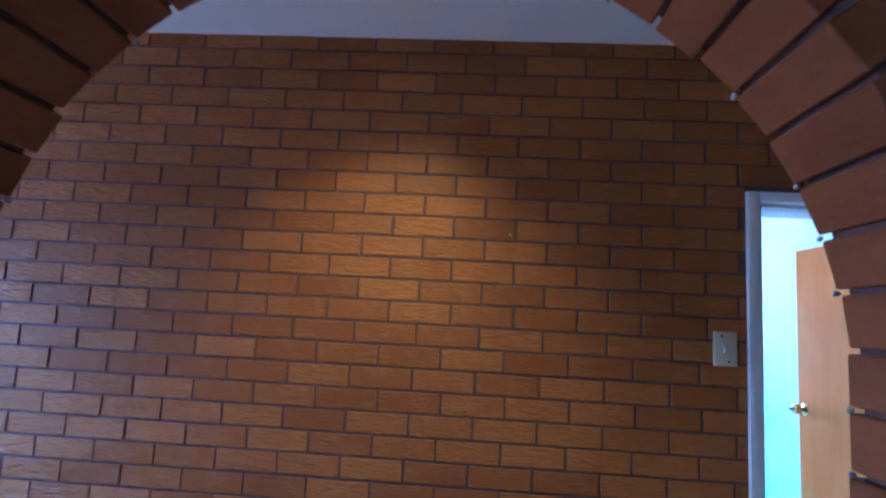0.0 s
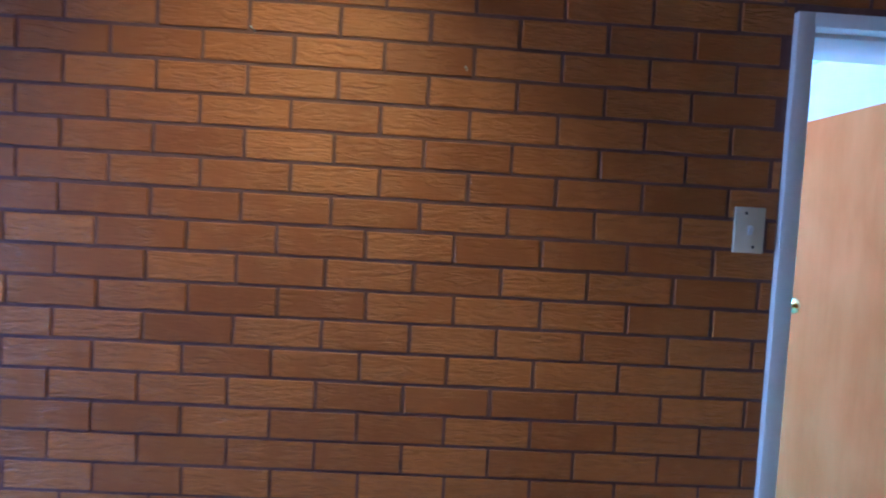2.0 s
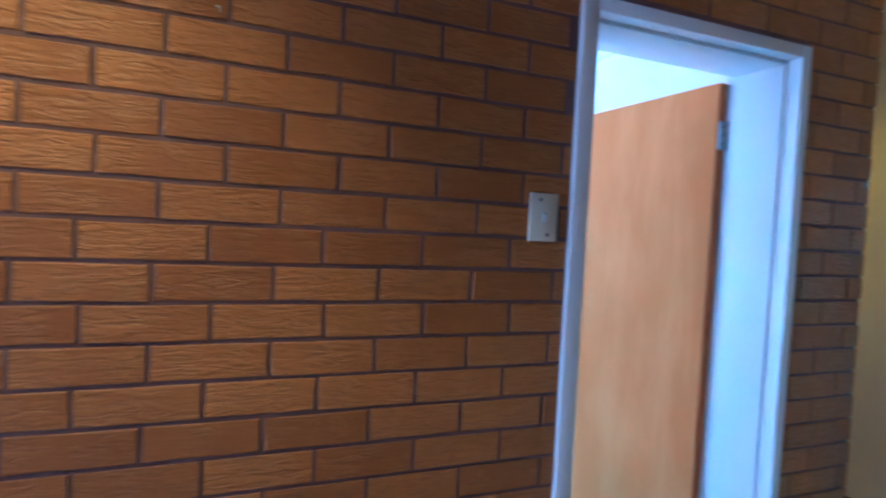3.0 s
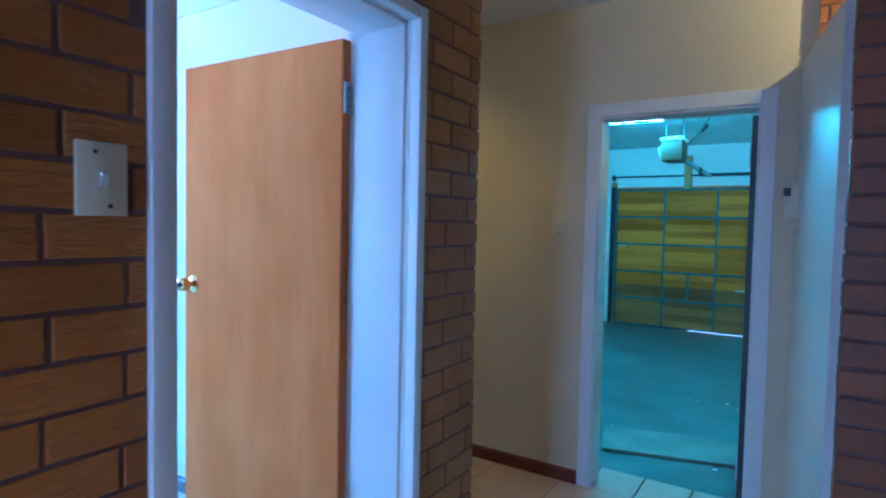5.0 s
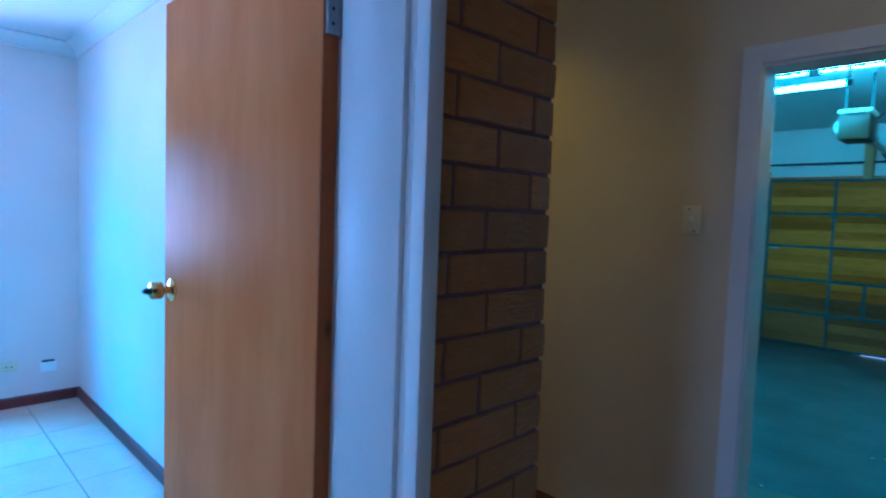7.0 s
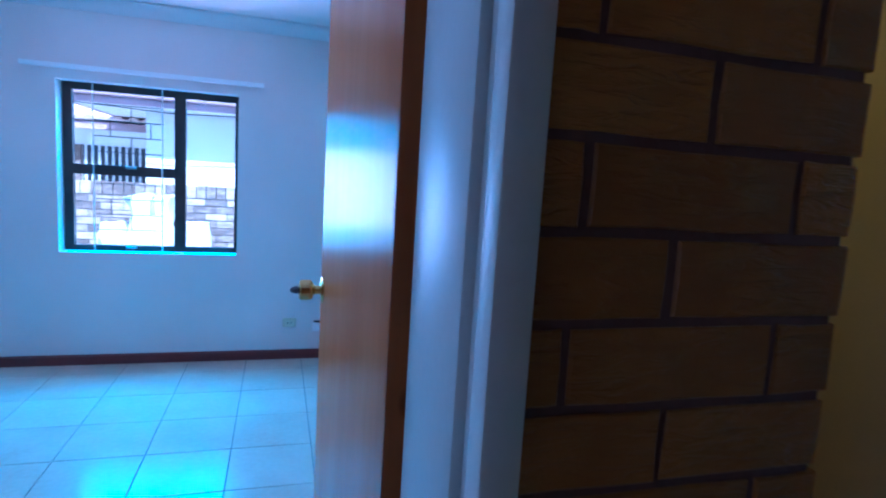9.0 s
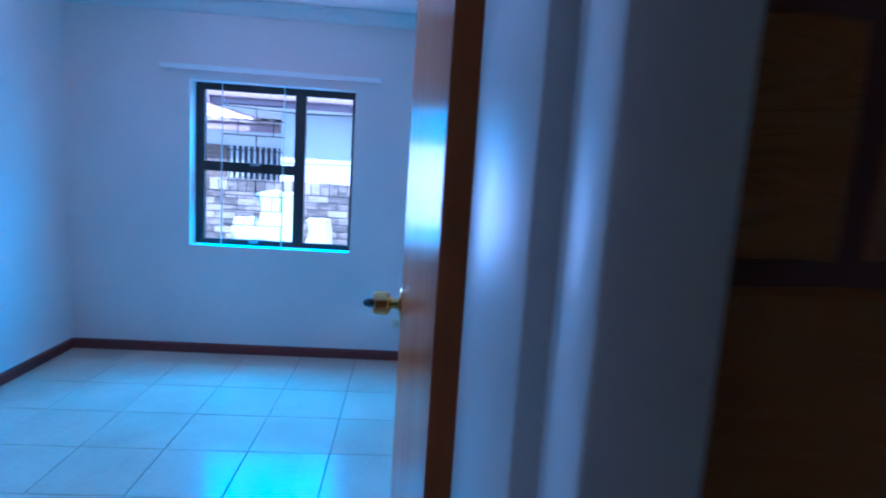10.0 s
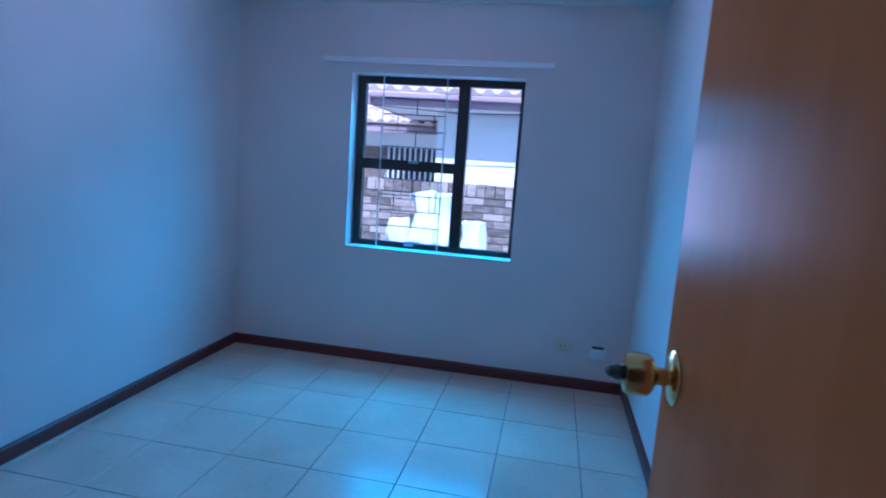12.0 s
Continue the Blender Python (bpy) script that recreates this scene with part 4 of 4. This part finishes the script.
def bricks_for(parent, name, cells, material, near, depth=0.05, sign=1):
    """Bricks as boxes proud of the mortar. cells: (x0, x1, z0, z1, y_face). Those inside near are objects, the rest one part."""
    shared = {}
    rest = bmesh.new()
    rng = random.Random(7)
    count = 0
    for x0, x1, z0, z1, yf in cells:
        w, h = round(x1 - x0, 3), round(z1 - z0, 3)
        out = rng.uniform(-0.0018, 0.0018)
        y0, y1 = (yf + out, yf + depth) if sign > 0 else (yf - depth, yf - out)
        cx, cz = (x0 + x1) / 2, (z0 + z1) / 2
        if near(cx, cz) and count < 300:
            key = (w, h, rng.randrange(4))
            if key not in shared:
                bm = worn_brick(w, h, rng)
                shared[key] = mesh_of("brick", bm, material)
            ob = new(name, shared[key])
            ob.location = (cx, (y0 + y1) / 2, cz)
            ob.parent = parent
            count += 1
        else:
            box(rest, x0, y0, z0, x1, y1, z1)
    ob = part(name + "_rest", rest, material, parent)
    ob["kind"] = "stuff"


# where one upright joint of each course stands
ROWS_AT = {8: 0.111, 7: -0.005, 6: 0.111, 5: -0.005, 4: 0.113, 3: -0.004, 2: 0.111, 1: -0.007, 0: 0.116, -1: -0.009, -2: 0.087, -3: -0.016,
           -4: 0.096, -5: -0.019, -6: 0.086, -7: -0.027, -8: 0.088, -9: -0.024, -10: 0.096}


def wall_cells(x_from, x_to, z_top, anchor, holes=(), y=0.0, seed=3, measured=False):
    rng = random.Random(seed)
    cells = []
    k0 = -int(1.6 / COURSE)
    k = k0
    while True:
        zc = 1.599 + k * COURSE
        z0, z1 = zc - COURSE / 2 + JOINT / 2, zc + COURSE / 2 - JOINT / 2
        if z0 > z_top:
            break
        off = anchor + (0.1178 if k % 2 else 0.0) + rng.uniform(-0.01, 0.01)
        if measured and k in ROWS_AT:
            off = ROWS_AT[k]
        n = int((x_from - off) / PITCH) - 2
        x = off + n * PITCH
        while x < x_to:
            spans = [(x + JOINT / 2, x + PITCH - JOINT / 2 + rng.uniform(-0.001, 0.001))]
            for hx0, hx1, hz1 in holes:
                if z0 < hz1:
                    spans = [s for a, b in spans for s in ((a, min(b, hx0 - 0.002)), (max(a, hx1 + 0.002), b)) if s[1] - s[0] > 0.015]
            for a, b in spans:
                a, b = max(a, x_from), min(b, x_to + rng.uniform(-0.004, 0.002))
                if b - a > 0.02:
                    cells.append((a, b, max(z0, 0.0), min(z1, z_top), y))
            x += PITCH
        k += 1
    return cells


bricks_for(wall_brick, "brick", wall_cells(-3.3, PIER, HALL_H, 0.12, [(OPEN_L - 0.006, OPEN_R + 0.006, OPEN_T + 0.008)], measured=True), BRICK,
           lambda x, z: -0.75 < x < PIER and 1.0 < z < 2.3)


def tiles_for(parent, x0, x1, y0, y1, ax, ay, size):
    g = 0.005
    shared = {}
    nx0, ny0 = math.floor((x0 - ax) / size), math.floor((y0 - ay) / size)
    for i in range(nx0, nx0 + int((x1 - x0) / size) + 3):
        for j in range(ny0, ny0 + int((y1 - y0) / size) + 3):
            a, b = max(ax + i * size + g / 2, x0), min(ax + (i + 1) * size - g / 2, x1)
            c, d = max(ay + j * size + g / 2, y0), min(ay + (j + 1) * size - g / 2, y1)
            if b - a < 0.02 or d - c < 0.02:
                continue
            key = (round(b - a, 3), round(d - c, 3))
            if key not in shared:
                w, h = key
                bm = boxes((-w / 2, -h / 2, -0.008, w / 2, h / 2, 0.0))
                bmesh.ops.bevel(bm, geom=[e for e in bm.edges if all(v.co.z > -0.001 for v in e.verts)], offset=0.0008, segments=1, affect="EDGES")
                shared[key] = mesh_of("tile", bm, TILE)
            ob = new("tile", shared[key])
            ob.location = ((a + b) / 2, (c + d) / 2, 0)
            ob.parent = parent


tiles_for(floor_house, LEFT, RIGHT, 0.13, BACK, 1.222, 3.055, 0.42)
tiles_for(floor_house, -3.3, GX, -2.6, 0.13, 1.222, 0.13, 0.42)
tiles_for(floor_house, RIGHT + 0.11, GX, 0.13, 2.5, 2.482, 0.13, 0.42)


# arch: jamb courses and radial bricks round the head, the full depth of the wall
rng = random.Random(5)


def arch_brick_at(m, w, y0, y1, h):
    bm = boxes((0.0, y0, -w / 2, h, y1, w / 2))
    bmesh.ops.bevel(bm, geom=list(bm.edges), offset=0.003, segments=1, affect="EDGES")
    ob = part("brick", bm, ARCH_BRICK, wall_arch)
    ob.matrix_world = m


STEP, FIRST = 7.1, -2.5
JAMB = 0.091


def mortar_lump(m):
    """A crumb of squeezed-out mortar at the hall edge of a joint."""
    bm = bmesh.new()
    bmesh.ops.create_icosphere(bm, subdivisions=2, radius=0.0045)
    for v in bm.verts:
        v.co = Vector((v.co.x * 1.1, v.co.y * 1.4, v.co.z)) * (1 + 0.5 * noise.noise(v.co * 160 + m.translation * 7))
    part("mortar_lump", bm, PALE_MORTAR, wall_arch, smooth=True).matrix_world = m


PALE_MORTAR = noisy("pale_mortar", (0.32, 0.28, 0.26), (0.50, 0.44, 0.40), 9, 0.9, 0.05, 0.5, 90)
for k in range(26):
    a = FIRST + STEP * (k + 0.5)
    m = pose(ARCH_X, 0, ARCH_Z, 0, -a, 0) @ pose(ARCH_R + rng.uniform(-0.003, 0.004), 0, 0, 0, rng.uniform(-0.8, 0.8), 0)
    arch_brick_at(m, math.radians(STEP) * ARCH_R - 0.009, ARCH_Y - ARCH_D, ARCH_Y + rng.uniform(-0.004, 0.006), 0.104)
    if rng.random() < 0.7:
        mortar_lump(pose(ARCH_X, 0, ARCH_Z, 0, -a - STEP / 2, 0) @ pose(ARCH_R - 0.001, ARCH_Y - 0.004, 0))
z_start = ARCH_Z + ARCH_R * math.sin(radians(FIRST))
for k in range(16):
    for side in (0, 180):
        h = JAMB if k < 15 else z_start - 15 * JAMB
        m = pose(ARCH_X, 0, z_start - k * JAMB - h / 2, 0, -side, 0) @ pose(ARCH_R + rng.uniform(-0.002, 0.003), 0, 0)
        arch_brick_at(m, h - 0.009, ARCH_Y - ARCH_D, ARCH_Y + rng.uniform(-0.004, 0.006), 0.104)
        if k < 5:
            mortar_lump(pose(ARCH_X, 0, z_start - k * JAMB, 0, -side, 0) @ pose(ARCH_R - 0.001, ARCH_Y - 0.004, 0))

hall_cells = [c for c in wall_cells(-3.3, PASS_X, HALL_H, 0.05, [(ARCH_X - ARCH_R - 0.108, ARCH_X + ARCH_R + 0.108, ARCH_Z)], y=ARCH_Y, seed=9)
              if math.hypot(max(0.0, abs((c[0] + c[1]) / 2 - ARCH_X) - 0.1), (c[2] + c[3]) / 2 - ARCH_Z) > ARCH_R + 0.16 or c[3] < ARCH_Z]
bricks_for(wall_arch, "brick", hall_cells, BRICK, lambda x, z: 2.0 < x < 3.0 and 0.6 < z < 2.4, 0.05, -1)
front_cells = [(a, b, c, d, ARCH_Y - ARCH_D) for a, b, c, d, y in hall_cells]
bricks_for(wall_arch, "brick", front_cells, BRICK, lambda x, z: False, 0.05, 1)

pier = structure("wall_pier", boxes((2.606, ARCH_Y, 0.0, 2.70, -1.108, HALL_H)), MORTAR, "dark red brick pier at the end of the arch wall")
shared_pier = mesh_of("brick", boxes((-0.052, -0.07, -0.0365, 0.052, 0.07, 0.0365), bevel=0.003), ARCH_BRICK)
for k in range(32):
    ob = new("brick", shared_pier)
    ob.location = (2.652 + rng.uniform(-0.002, 0.002), -1.172 + rng.uniform(-0.0015, 0.0015), 0.045 + k * COURSE)
    ob.parent = pier

passage_wall = structure("wall_passage", boxes((0.0, 0.006, 0.0, 1.5, 0.05, HALL_H)), MORTAR, "brown brick wall of the side passage")
bricks_for(passage_wall, "brick", wall_cells(0.0, 1.5, HALL_H, 0.03, seed=31), BRICK, lambda x, z: x < 0.7 and z > 1.9, 0.045, 1)
passage_wall.matrix_world = pose(GX - 0.055, -1.02, 0, 0, 0, -90)

yard_cells = [(a, b, c - 0.10, d - 0.10, 6.5) for a, b, c, d, y in wall_cells(-2.0, 3.5, 1.22, 0.0, seed=21)]
bricks_for(yard_wall, "brick", yard_cells, YARD, lambda x, z: -0.5 < x < 1.8 and z > 0.4, 0.05, 1)
for k in range(60):
    part("coping_brick", boxes((-2.6 + k * 0.105, 6.495, 1.135, -2.6 + k * 0.105 + 0.095, 6.715, 1.265 + rng.uniform(-0.006, 0.006))), YARD, yard_wall)
